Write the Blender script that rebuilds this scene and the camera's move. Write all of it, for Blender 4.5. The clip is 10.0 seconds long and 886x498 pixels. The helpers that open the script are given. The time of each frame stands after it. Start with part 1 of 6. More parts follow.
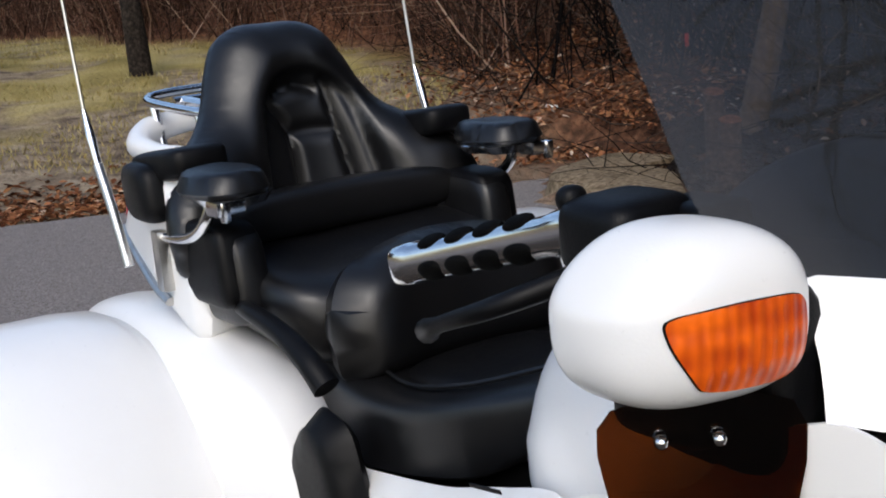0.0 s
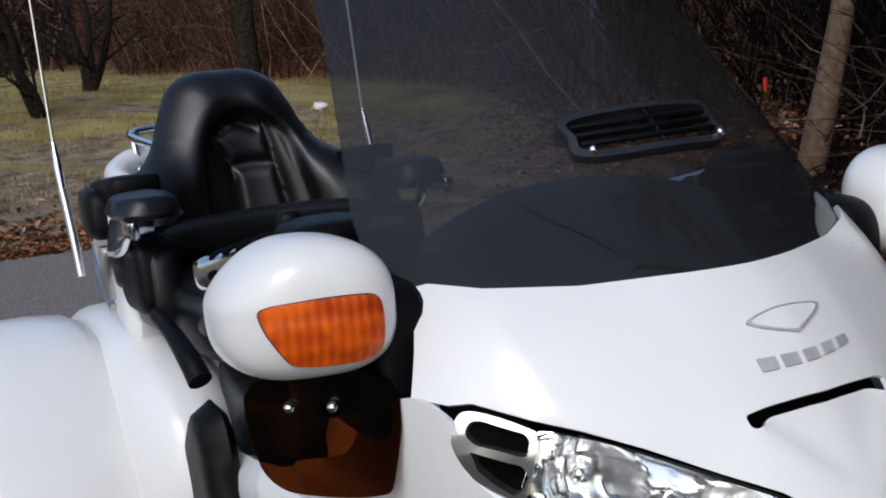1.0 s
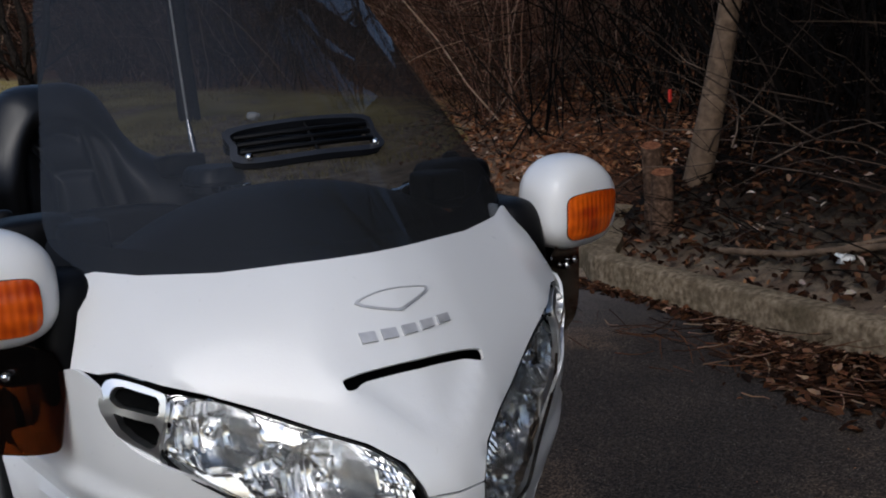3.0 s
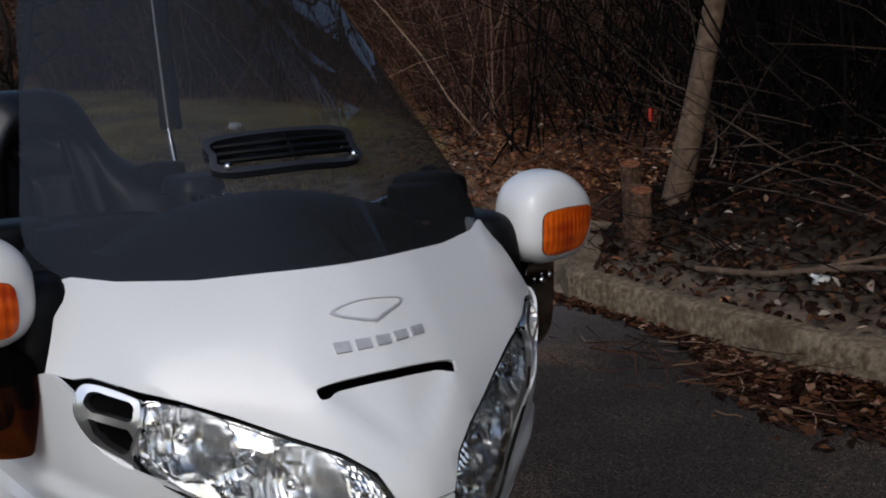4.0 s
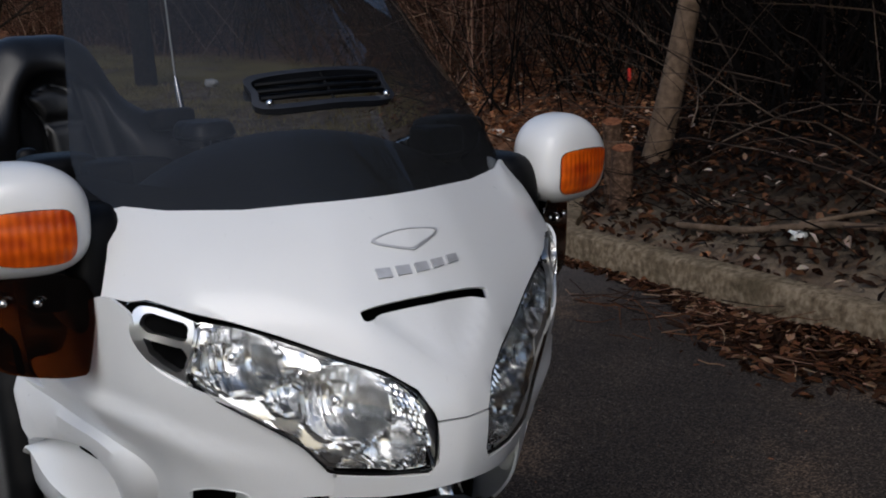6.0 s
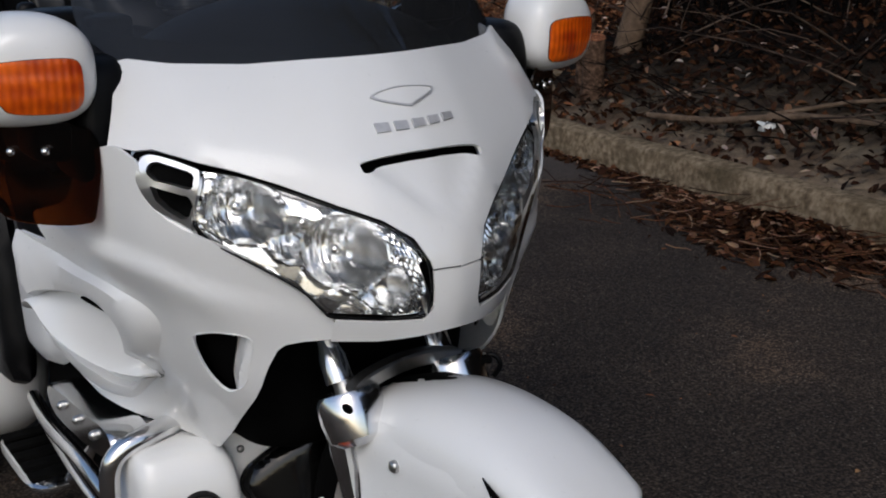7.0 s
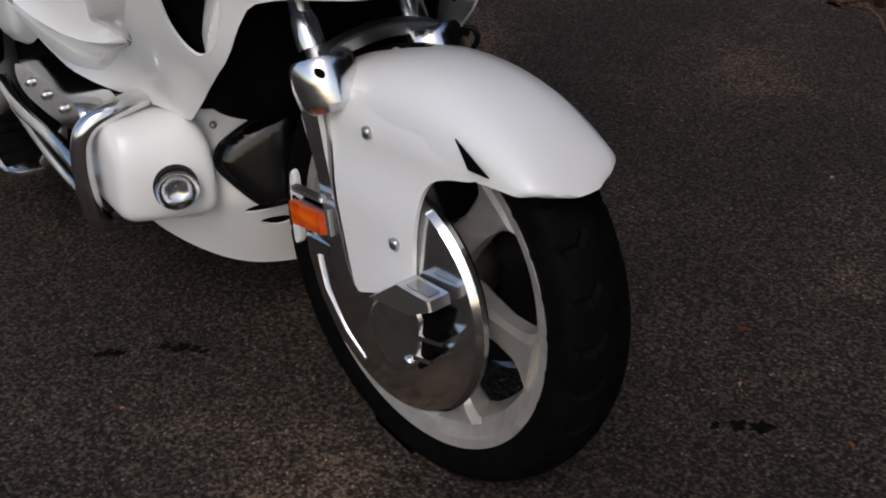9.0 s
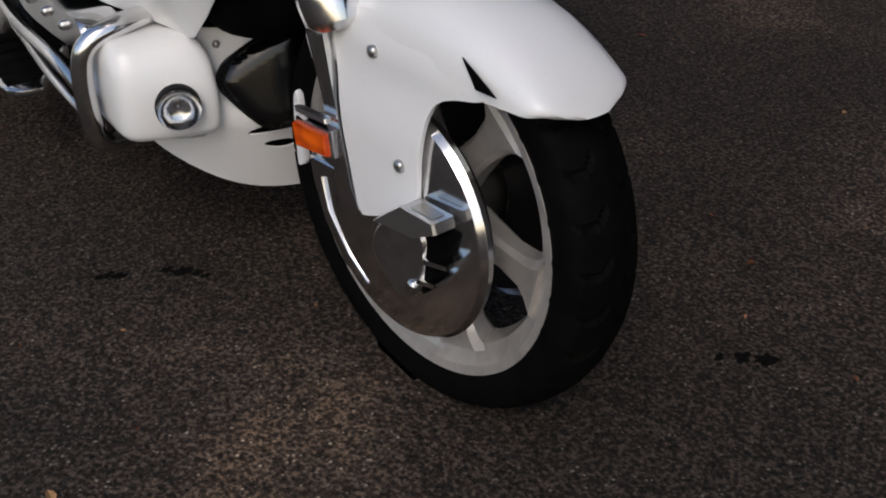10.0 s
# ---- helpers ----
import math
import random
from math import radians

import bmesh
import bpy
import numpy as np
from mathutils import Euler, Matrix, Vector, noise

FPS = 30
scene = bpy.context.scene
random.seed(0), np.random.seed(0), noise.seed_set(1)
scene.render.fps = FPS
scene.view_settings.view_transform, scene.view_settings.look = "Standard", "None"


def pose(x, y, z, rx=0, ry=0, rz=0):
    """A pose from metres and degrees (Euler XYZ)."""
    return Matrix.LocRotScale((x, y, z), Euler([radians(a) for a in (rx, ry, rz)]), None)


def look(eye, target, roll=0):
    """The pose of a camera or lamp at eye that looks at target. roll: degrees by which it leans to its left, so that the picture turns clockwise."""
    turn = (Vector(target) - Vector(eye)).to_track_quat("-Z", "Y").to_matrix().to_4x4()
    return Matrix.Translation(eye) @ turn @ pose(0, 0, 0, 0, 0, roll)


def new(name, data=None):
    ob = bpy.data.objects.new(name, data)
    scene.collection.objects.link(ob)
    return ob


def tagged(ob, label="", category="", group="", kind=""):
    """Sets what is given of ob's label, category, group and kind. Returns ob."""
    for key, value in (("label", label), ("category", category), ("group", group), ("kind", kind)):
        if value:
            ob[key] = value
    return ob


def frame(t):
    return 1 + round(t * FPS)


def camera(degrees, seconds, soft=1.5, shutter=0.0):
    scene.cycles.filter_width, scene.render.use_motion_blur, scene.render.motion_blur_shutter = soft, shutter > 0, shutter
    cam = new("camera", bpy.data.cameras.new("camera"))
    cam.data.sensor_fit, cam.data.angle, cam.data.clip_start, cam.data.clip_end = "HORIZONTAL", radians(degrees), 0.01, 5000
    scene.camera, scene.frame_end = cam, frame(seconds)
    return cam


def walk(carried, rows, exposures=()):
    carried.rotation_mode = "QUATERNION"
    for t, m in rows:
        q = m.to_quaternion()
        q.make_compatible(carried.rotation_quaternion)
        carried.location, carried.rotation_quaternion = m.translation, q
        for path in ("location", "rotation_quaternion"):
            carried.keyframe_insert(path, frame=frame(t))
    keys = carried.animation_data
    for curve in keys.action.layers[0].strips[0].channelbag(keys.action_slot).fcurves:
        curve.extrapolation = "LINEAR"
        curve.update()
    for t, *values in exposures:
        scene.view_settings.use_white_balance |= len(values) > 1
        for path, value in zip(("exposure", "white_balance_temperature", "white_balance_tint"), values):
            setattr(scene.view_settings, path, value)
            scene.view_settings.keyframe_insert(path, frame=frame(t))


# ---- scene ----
cam = camera(41.8, 10.0, 1.9)
PATH = [
    (0, (0.305, -0.988, 1.244), (-1.301, 0.117, 0.801), -5.1),
    (0.5, (0.542, -0.923, 1.246), (-1.143, 0.074, 0.837), -6.3),
    (1, (0.734, -0.776, 1.239), (-1.003, 0.148, 0.877), -4.6),
    (1.5, (0.908, -0.722, 1.22), (-0.813, 0.23, 0.858), -5.3),
    (2, (1.034, -0.683, 1.242), (-0.703, 0.255, 0.921), -5.8),
    (2.5, (1.06, -0.609, 1.239), (-0.676, 0.329, 0.909), -5.0),
    (3, (1.067, -0.583, 1.23), (-0.638, 0.402, 0.879), -4.4),
    (3.2, (1.071, -0.581, 1.231), (-0.627, 0.424, 0.903), -3.7),
    (4.5, (1.084, -0.589, 1.227), (-0.606, 0.426, 0.896), -3.0),
    (5, (1.077, -0.571, 1.218), (-0.623, 0.417, 0.853), -3.0),
    (6.5, (1.132, -0.753, 1.208), (-0.48, 0.347, 0.771), -1.8),
    (7, (1.143, -0.762, 1.18), (-0.442, 0.315, 0.608), -1.2),
    (7.5, (1.153, -0.76, 1.154), (-0.39, 0.314, 0.472), -1.1),
    (8, (1.162, -0.757, 1.133), (-0.359, 0.287, 0.361), -0.9),
    (8.5, (1.158, -0.755, 1.104), (-0.302, 0.26, 0.189), 0.3),
    (9, (1.155, -0.757, 1.084), (-0.275, 0.241, 0.105), 0.2),
    (9.5, (1.156, -0.758, 1.065), (-0.231, 0.219, 0.006), 1.6),
    (10, (1.148, -0.752, 1.058), (-0.241, 0.209, -0.012), 1.0),
]
walk(cam, [(t, look(eye, target, roll)) for t, eye, target, roll in PATH],
     [(0, 0.98, 6450, 10), (0.5, 0.95, 6350, 10), (1, 0.55, 6200, 10), (1.5, 0.42, 6100, 10), (2, 0.28, 6100, 10), (2.5, 0.18, 6100, 10), (3.2, 0.1, 6150, 10), (5.2, 0.06, 6200, 10), (7, 0.22, 6350, 10),
      (8, 0.25, 6500, 10), (8.5, 0.30, 6600, 12), (9.0, 0.27, 6600, 12), (9.5, 0.06, 6600, 12), (10, 0.32, 6600, 12)])

# ---- world, sun, exposure ----
world = bpy.data.worlds.new("sky")
scene.world = world
world.use_nodes = True
wn = world.node_tree.nodes
wl = world.node_tree.links
sky = wn.new("ShaderNodeTexSky")
sky.sky_type = "NISHITA"
sky.sun_disc = False
sky.sun_elevation = radians(38)
sky.sun_rotation = radians(134)
sky.air_density, sky.dust_density, sky.ozone_density = 1.0, 1.9, 1.3
bg = wn["Background"]
bg.inputs["Strength"].default_value = 0.12
wl.new(sky.outputs[0], bg.inputs["Color"])
sun_data = bpy.data.lights.new("sun", "SUN")
sun_data.energy = 0.65
sun_data.angle = radians(22)
sun_data.color = (1.0, 0.97, 0.93)
sun = new("sun", sun_data)
sun.matrix_world = look((7, -6.8, 10.5), (0, 0, 0))


# ---- materials ----
def material(name):
    m = bpy.data.materials.new(name)
    m.use_nodes = True
    nt = m.node_tree
    nt.nodes.clear()
    out = nt.nodes.new("ShaderNodeOutputMaterial")
    return m, nt, out


def node(nt, kind, **inputs):
    n = nt.nodes.new(kind)
    for key, value in inputs.items():
        n.inputs[key.replace("_", " ")].default_value = value
    return n


def ramp(nt, source, stops):
    r = nt.nodes.new("ShaderNodeValToRGB")
    e = r.color_ramp.elements
    while len(e) < len(stops):
        e.new(0.5)
    for i, (p, c) in enumerate(stops):
        e[i].position = p
        e[i].color = (*c, 1)
    nt.links.new(source, r.inputs[0])
    return r


def surface(name, colours, scale, rough, metal=0.0, bump=0.0, bump_scale=None, coat=0.0, rough_var=0.08, detail=5.0, stains=0.0, stain_scale=2.0, stain_colour=(0.1, 0.09, 0.08), spec=0.5):
    """Principled surface: colour noise, larger stains, roughness variation and fine relief, in object space."""
    m, nt, out = material(name)
    bsdf = nt.nodes.new("ShaderNodeBsdfPrincipled")
    nt.links.new(bsdf.outputs[0], out.inputs[0])
    tc = nt.nodes.new("ShaderNodeTexCoord")
    n1 = node(nt, "ShaderNodeTexNoise", Scale=scale, Detail=detail)
    nt.links.new(tc.outputs["Object"], n1.inputs["Vector"])
    step = 1.0 / max(1, len(colours) - 1)
    cr = ramp(nt, n1.outputs[0], [(0.3 + 0.4 * i * step, c) for i, c in enumerate(colours)])
    colour = cr.outputs[0]
    if stains > 0:
        n2 = node(nt, "ShaderNodeTexNoise", Scale=stain_scale, Detail=4.0)
        nt.links.new(tc.outputs["Object"], n2.inputs["Vector"])
        sr = ramp(nt, n2.outputs[0], [(0.5, (0, 0, 0)), (0.75, (stains, stains, stains))])
        mix = nt.nodes.new("ShaderNodeMix")
        mix.data_type = "RGBA"
        nt.links.new(sr.outputs[0], mix.inputs[0])
        nt.links.new(colour, mix.inputs[6])
        mix.inputs[7].default_value = (*stain_colour, 1)
        colour = mix.outputs[2]
    nt.links.new(colour, bsdf.inputs["Base Color"])
    bsdf.inputs["Metallic"].default_value = metal
    bsdf.inputs["Specular IOR Level"].default_value = spec
    n3 = node(nt, "ShaderNodeTexNoise", Scale=(bump_scale or scale) * 0.4, Detail=3.0)
    nt.links.new(tc.outputs["Object"], n3.inputs["Vector"])
    mr = nt.nodes.new("ShaderNodeMapRange")
    mr.inputs["To Min"].default_value = max(0.0, rough - rough_var)
    mr.inputs["To Max"].default_value = min(1.0, rough + rough_var)
    nt.links.new(n3.outputs[0], mr.inputs[0])
    nt.links.new(mr.outputs[0], bsdf.inputs["Roughness"])
    bsdf.inputs["Coat Weight"].default_value = coat
    bsdf.inputs["Coat Roughness"].default_value = 0.06
    if bump > 0:
        n4 = node(nt, "ShaderNodeTexNoise", Scale=bump_scale or scale, Detail=4.0)
        nt.links.new(tc.outputs["Object"], n4.inputs["Vector"])
        b = node(nt, "ShaderNodeBump", Strength=1.0, Distance=bump)
        nt.links.new(n4.outputs[0], b.inputs["Height"])
        nt.links.new(b.outputs[0], bsdf.inputs["Normal"])
    return m


def pane(name, tint, ior=1.5, rough=0.02, sky_veil=0.0):
    """A thin clear or smoked sheet: tinted see-through, with a mirror gloss by Fresnel and a faint pale veil painted in
    for reflected sky.
    """
    m, nt, out = material(name)
    tr = nt.nodes.new("ShaderNodeBsdfTransparent")
    tr.inputs[0].default_value = (*tint, 1)
    gl = nt.nodes.new("ShaderNodeBsdfGlossy")
    gl.inputs["Roughness"].default_value = rough
    fr = node(nt, "ShaderNodeFresnel", IOR=ior)
    base = tr.outputs[0]
    if sky_veil > 0:
        df = nt.nodes.new("ShaderNodeBsdfDiffuse")
        df.inputs[0].default_value = (0.45, 0.47, 0.5, 1)
        mx = nt.nodes.new("ShaderNodeMixShader")
        mx.inputs[0].default_value = sky_veil
        nt.links.new(base, mx.inputs[1])
        nt.links.new(df.outputs[0], mx.inputs[2])
        base = mx.outputs[0]
    mix = nt.nodes.new("ShaderNodeMixShader")
    nt.links.new(fr.outputs[0], mix.inputs[0])
    nt.links.new(base, mix.inputs[1])
    nt.links.new(gl.outputs[0], mix.inputs[2])
    nt.links.new(mix.outputs[0], out.inputs[0])
    return m


WHITE = surface("pearl_white_paint", [(0.74, 0.74, 0.73), (0.8, 0.8, 0.79)], 3.0, 0.3, coat=0.35, rough_var=0.06, bump=0.00015, bump_scale=420, stains=0.06, stain_scale=5, stain_colour=(0.55, 0.5, 0.42))
CHROME = surface("chrome", [(0.72, 0.72, 0.73), (0.8, 0.8, 0.8)], 20, 0.15, metal=1.0, rough_var=0.07, stains=0.25, stain_scale=30, stain_colour=(0.4, 0.38, 0.35))
SATIN = surface("satin_aluminium", [(0.5, 0.49, 0.47), (0.62, 0.61, 0.59)], 40, 0.32, metal=1.0, stains=0.3, stain_scale=25, stain_colour=(0.25, 0.23, 0.2))
BLACK = surface("black_plastic", [(0.0015, 0.0015, 0.002), (0.004, 0.004, 0.0045)], 30, 0.45, spec=0.16, bump=0.0003, bump_scale=500, stains=0.12, stain_scale=12, stain_colour=(0.015, 0.014, 0.013))
# near-black: the shade inside holes and gaps is put into this colour
DARK = surface("recess_shade", [(0.0015, 0.0015, 0.0015), (0.004, 0.004, 0.004)], 20, 0.9, spec=0.03)
LEATHER = surface("black_leather", [(0.002, 0.002, 0.0025), (0.005, 0.005, 0.0055)], 25, 0.37, spec=0.5, bump=0.0003, bump_scale=420, rough_var=0.1, stains=0.15, stain_scale=9, stain_colour=(0.012, 0.011, 0.010))
RUBBER = surface("tyre_rubber", [(0.0012, 0.0012, 0.0012), (0.003, 0.003, 0.0028)], 40, 0.75, spec=0.05, bump=0.0005, bump_scale=300, stains=0.2, stain_scale=14, stain_colour=(0.010, 0.009, 0.008))
GREY_TRIM = surface("light_grey_trim", [(0.44, 0.44, 0.45), (0.58, 0.58, 0.59)], 60, 0.35, metal=0.3)


def ribbed(name, dark, light, scale):
    """A moulded lens: flutes one way, finer flutes across, a little depth in its colour."""
    m, nt, out = material(name)
    bsdf = nt.nodes.new("ShaderNodeBsdfPrincipled")
    nt.links.new(bsdf.outputs[0], out.inputs[0])
    tc = nt.nodes.new("ShaderNodeTexCoord")
    heights = []
    for axis, k in (("Y", 1.0), ("Z", 0.45)):
        w = node(nt, "ShaderNodeTexWave", Scale=scale * k, Distortion=0.6)
        w.bands_direction = axis
        nt.links.new(tc.outputs["Object"], w.inputs["Vector"])
        heights.append(w.outputs[1])
    add = nt.nodes.new("ShaderNodeMath")
    nt.links.new(heights[0], add.inputs[0])
    nt.links.new(heights[1], add.inputs[1])
    big = node(nt, "ShaderNodeTexNoise", Scale=26.0, Detail=2.0)
    nt.links.new(tc.outputs["Object"], big.inputs["Vector"])
    mul = nt.nodes.new("ShaderNodeMath")
    mul.operation = "MULTIPLY_ADD"
    nt.links.new(add.outputs[0], mul.inputs[0])
    mul.inputs[1].default_value = 0.10
    nt.links.new(big.outputs[0], mul.inputs[2])
    nt.links.new(ramp(nt, mul.outputs[0], [(0.36, dark), (0.78, light)]).outputs[0], bsdf.inputs["Base Color"])
    b = node(nt, "ShaderNodeBump", Strength=0.45, Distance=0.0012)
    nt.links.new(add.outputs[0], b.inputs["Height"])
    nt.links.new(b.outputs[0], bsdf.inputs["Normal"])
    bsdf.inputs["Roughness"].default_value = 0.34
    bsdf.inputs["Coat Weight"].default_value = 0.25
    bsdf.inputs["Coat Roughness"].default_value = 0.05
    return m


AMBER = ribbed("amber_lens", (0.36, 0.022, 0.0005), (0.85, 0.135, 0.003), 34)
RED = surface("red_lens", [(0.5, 0.02, 0.02), (0.6, 0.03, 0.03)], 12, 0.15, coat=1.0)
# the screen's even pale veil is painted in for sky reflection
SCREEN = pane("smoked_screen", (0.215, 0.22, 0.235), ior=1.43, rough=0.015, sky_veil=0.031)
LENS = pane("clear_lens", (0.93, 0.94, 0.95), ior=1.5, rough=0.03)
BROWN = pane("brown_smoked_plastic", (0.34, 0.15, 0.055), ior=1.45, rough=0.05)
MIRROR = surface("bright_reflector", [(0.88, 0.89, 0.9), (0.93, 0.93, 0.93)], 20, 0.2, metal=1.0, rough_var=0.05)

VENT = surface("blue_grey_plastic", [(0.012, 0.014, 0.019), (0.024, 0.026, 0.033)], 30, 0.4, spec=0.4)
BRIGHT = surface("bright_trim", [(0.86, 0.86, 0.87), (0.92, 0.92, 0.92)], 20, 0.3, metal=1.0, rough_var=0.05)
GLOSS = surface("glossy_black", [(0.002, 0.002, 0.002), (0.005, 0.005, 0.005)], 20, 0.12, spec=0.5)
RIM = surface("polished_rim", [(0.68, 0.65, 0.61), (0.80, 0.77, 0.73)], 30, 0.32, metal=0.7, stains=0.35, stain_scale=22, stain_colour=(0.2, 0.18, 0.15))


# ---- building tools ----
def smooth_closed(pts, n=5):
    """Catmull-Rom through a closed run of 2D or 3D points."""
    p = np.array(pts, float)
    out = []
    for i in range(len(p)):
        a, b, c, d = p[i - 1], p[i], p[(i + 1) % len(p)], p[(i + 2) % len(p)]
        for k in range(n):
            t = k / n
            out.append(0.5 * (2 * b + (c - a) * t + (2 * a - 5 * b + 4 * c - d) * t * t + (3 * b - a - 3 * c + d) * t ** 3))
    return out


def smooth_open(pts, n=6):
    p = np.array(pts, float)
    p = np.vstack([2 * p[0] - p[1], p, 2 * p[-1] - p[-2]])
    out = []
    for i in range(1, len(p) - 2):
        a, b, c, d = p[i - 1:i + 3]
        for k in range(n):
            t = k / n
            out.append(0.5 * (2 * b + (c - a) * t + (2 * a - 5 * b + 4 * c - d) * t * t + (3 * b - a - 3 * c + d) * t ** 3))
    out.append(p[-2])
    return out


def inside(q, poly):
    x, y = q
    hit = False
    for (x0, y0), (x1, y1) in zip(poly, poly[1:] + poly[:1]):
        if (y0 > y) != (y1 > y) and x < (x1 - x0) * (y - y0) / (y1 - y0) + x0:
            hit = not hit
    return hit


def table(rows, v):
    xs, ys = zip(*rows)
    return float(np.interp(v, xs, ys))


def smooth_table(rows, v, w=0.02):
    return (table(rows, v - w) + 2 * table(rows, v) + table(rows, v + w)) / 4


from mathutils.geometry import delaunay_2d_cdt


def thicken(bm, t):
    """Gives an open surface an inner skin t below it, and walls along its edges."""
    bm.verts.index_update()
    old = bm.verts[:]
    inner = [bm.verts.new(v.co - v.normal * t) for v in old]
    rim = [e for e in bm.edges if len(e.link_faces) == 1]
    fs = bm.faces[:]
    walls = []
    for e in rim:
        l = e.link_loops[0]
        walls.append((l.vert.index, l.link_loop_next.vert.index))
    for f in fs:
        bm.faces.new([inner[v.index] for v in reversed(f.verts)])
    for i, j in walls:
        bm.faces.new((old[j], old[i], inner[i], inner[j]))
    bm.normal_update()


def sheet(outline, fn, thick=0.004, res=0.012, holes=(), rounded=True, n=4, out=(1, 0, 0)):
    """A panel: a region of the (u, v) plane with holes, carried into space by fn(u, v) and given a thickness."""
    ring = [tuple(map(float, q)) for q in (smooth_closed(outline, n) if rounded else outline)]
    cuts = [[tuple(map(float, q)) for q in smooth_closed(h, n)] for h in holes]
    verts, edges = [], []
    for loop in (ring, *cuts):
        k = len(verts)
        verts += loop
        edges += [(k + i, k + (i + 1) % len(loop)) for i in range(len(loop))]
    us, vs = [q[0] for q in ring], [q[1] for q in ring]
    for u in np.arange(min(us) + res / 2, max(us), res):
        for v in np.arange(min(vs) + res / 2, max(vs), res):
            q = (float(u), float(v))
            if inside(q, ring) and not any(inside(q, c) for c in cuts) and min((q[0] - a) ** 2 + (q[1] - b) ** 2 for a, b in verts[:len(ring) + sum(map(len, cuts))]) > (0.45 * res) ** 2:
                verts.append(q)
    vv, _, ff, *_ = delaunay_2d_cdt([Vector(q) for q in verts], edges, [], 0, 1e-6)
    bm = bmesh.new()
    made = [bm.verts.new(fn(q.x, q.y)) for q in vv]
    for f in ff:
        c = (sum(vv[i].x for i in f) / len(f), sum(vv[i].y for i in f) / len(f))
        if inside(c, ring) and not any(inside(c, h) for h in cuts):
            try:
                bm.faces.new([made[i] for i in f])
            except ValueError:
                pass
    for v in [v for v in bm.verts if not v.link_faces]:
        bm.verts.remove(v)
    bmesh.ops.recalc_face_normals(bm, faces=bm.faces[:])
    bm.normal_update()
    if sum((f.normal * f.calc_area() for f in bm.faces), Vector()).dot(Vector(out)) < 0:
        bmesh.ops.reverse_faces(bm, faces=bm.faces[:])
        bm.normal_update()
    if thick:
        thicken(bm, abs(thick))
    return bm


def cushion(outline, fn, depth, soft, res=0.015, n=5, out=(1, 0, 0), back=0.0, relief=None):
    """An upholstered or moulded pad: the region of the (u, v) plane bulges out from fn(u, v), round at its edges, with a flatter back."""
    ring = np.array([tuple(q) for q in smooth_closed(outline, n)])
    bm = sheet(outline, fn, 0.0, res, n=n, out=out)
    plane = sheet(outline, lambda u, v: (0.0, u, v), 0.0, res, n=n)
    bm.verts.ensure_lookup_table()
    plane.verts.ensure_lookup_table()
    a = ring
    d = np.roll(ring, -1, axis=0) - a
    rise = []
    for v in plane.verts:
        q = np.array((v.co.y, v.co.z))
        t = np.clip(((q - a) * d).sum(1) / np.maximum(1e-12, (d * d).sum(1)), 0, 1)
        m = float(np.sqrt((((a + t[:, None] * d) - q) ** 2).sum(1)).min())
        k = min(1.0, m / soft)
        rise.append(math.sqrt(max(0.0, 1 - (1 - k) ** 2)))
    spots = [(v.co.y, v.co.z) for v in plane.verts]
    plane.free()
    bm.normal_update()
    nor = [v.normal.copy() for v in bm.verts]
    old = [v.co.copy() for v in bm.verts]
    vs = bm.verts[:]
    edge = {v.index for v in vs if any(len(e.link_faces) == 1 for e in v.link_edges)}
    inner = [v if v.index in edge else bm.verts.new(old[v.index] - nor[v.index] * (back * rise[v.index])) for v in vs]
    for f in bm.faces[:]:
        bm.faces.new([inner[v.index] for v in reversed(f.verts)]) if any(inner[v.index] is not v for v in f.verts) else None
    for v in vs:
        v.co = old[v.index] + nor[v.index] * (depth * (0.0 if v.index in edge else rise[v.index]))
        if relief:
            v.co += Vector(out) * (relief(*spots[v.index]) * rise[v.index])
    bmesh.ops.recalc_face_normals(bm, faces=bm.faces[:])
    return bm


def loft(rings, close=True, caps=True):
    bm = bmesh.new()
    rows = [[bm.verts.new(tuple(map(float, q))) for q in r] for r in rings]
    for a, b in zip(rows, rows[1:]):
        m = len(a)
        for i in range(m if close else m - 1):
            j = (i + 1) % m
            bm.faces.new((a[i], a[j], b[j], b[i]))
    if caps and close:
        bm.faces.new(rows[0])
        bm.faces.new(rows[-1])
    bmesh.ops.recalc_face_normals(bm, faces=bm.faces[:])
    return bm


def tube(path, radius, seg=10, n=6, caps=True):
    """A round bar along a smooth path; radius is one number or one a path point."""
    p = [Vector(q) for q in (smooth_open(path, n) if len(path) > 2 else path)]
    if np.ndim(radius):
        rs = np.interp(np.linspace(0, 1, len(p)), np.linspace(0, 1, len(radius)), radius)
    else:
        rs = [radius] * len(p)
    up = Vector((0.13, 0.21, 0.97))
    rings = []
    for i, q in enumerate(p):
        d = (p[min(i + 1, len(p) - 1)] - p[max(i - 1, 0)]).normalized()
        if abs(d.dot(up)) > 0.95:
            up = Vector((0.97, 0.11, 0.2))
        a = d.cross(up).normalized()
        up = a.cross(d).normalized()
        rings.append([q + (a * math.cos(2 * math.pi * k / seg) + up * math.sin(2 * math.pi * k / seg)) * rs[i] for k in range(seg)])
    return loft(rings, caps=caps)


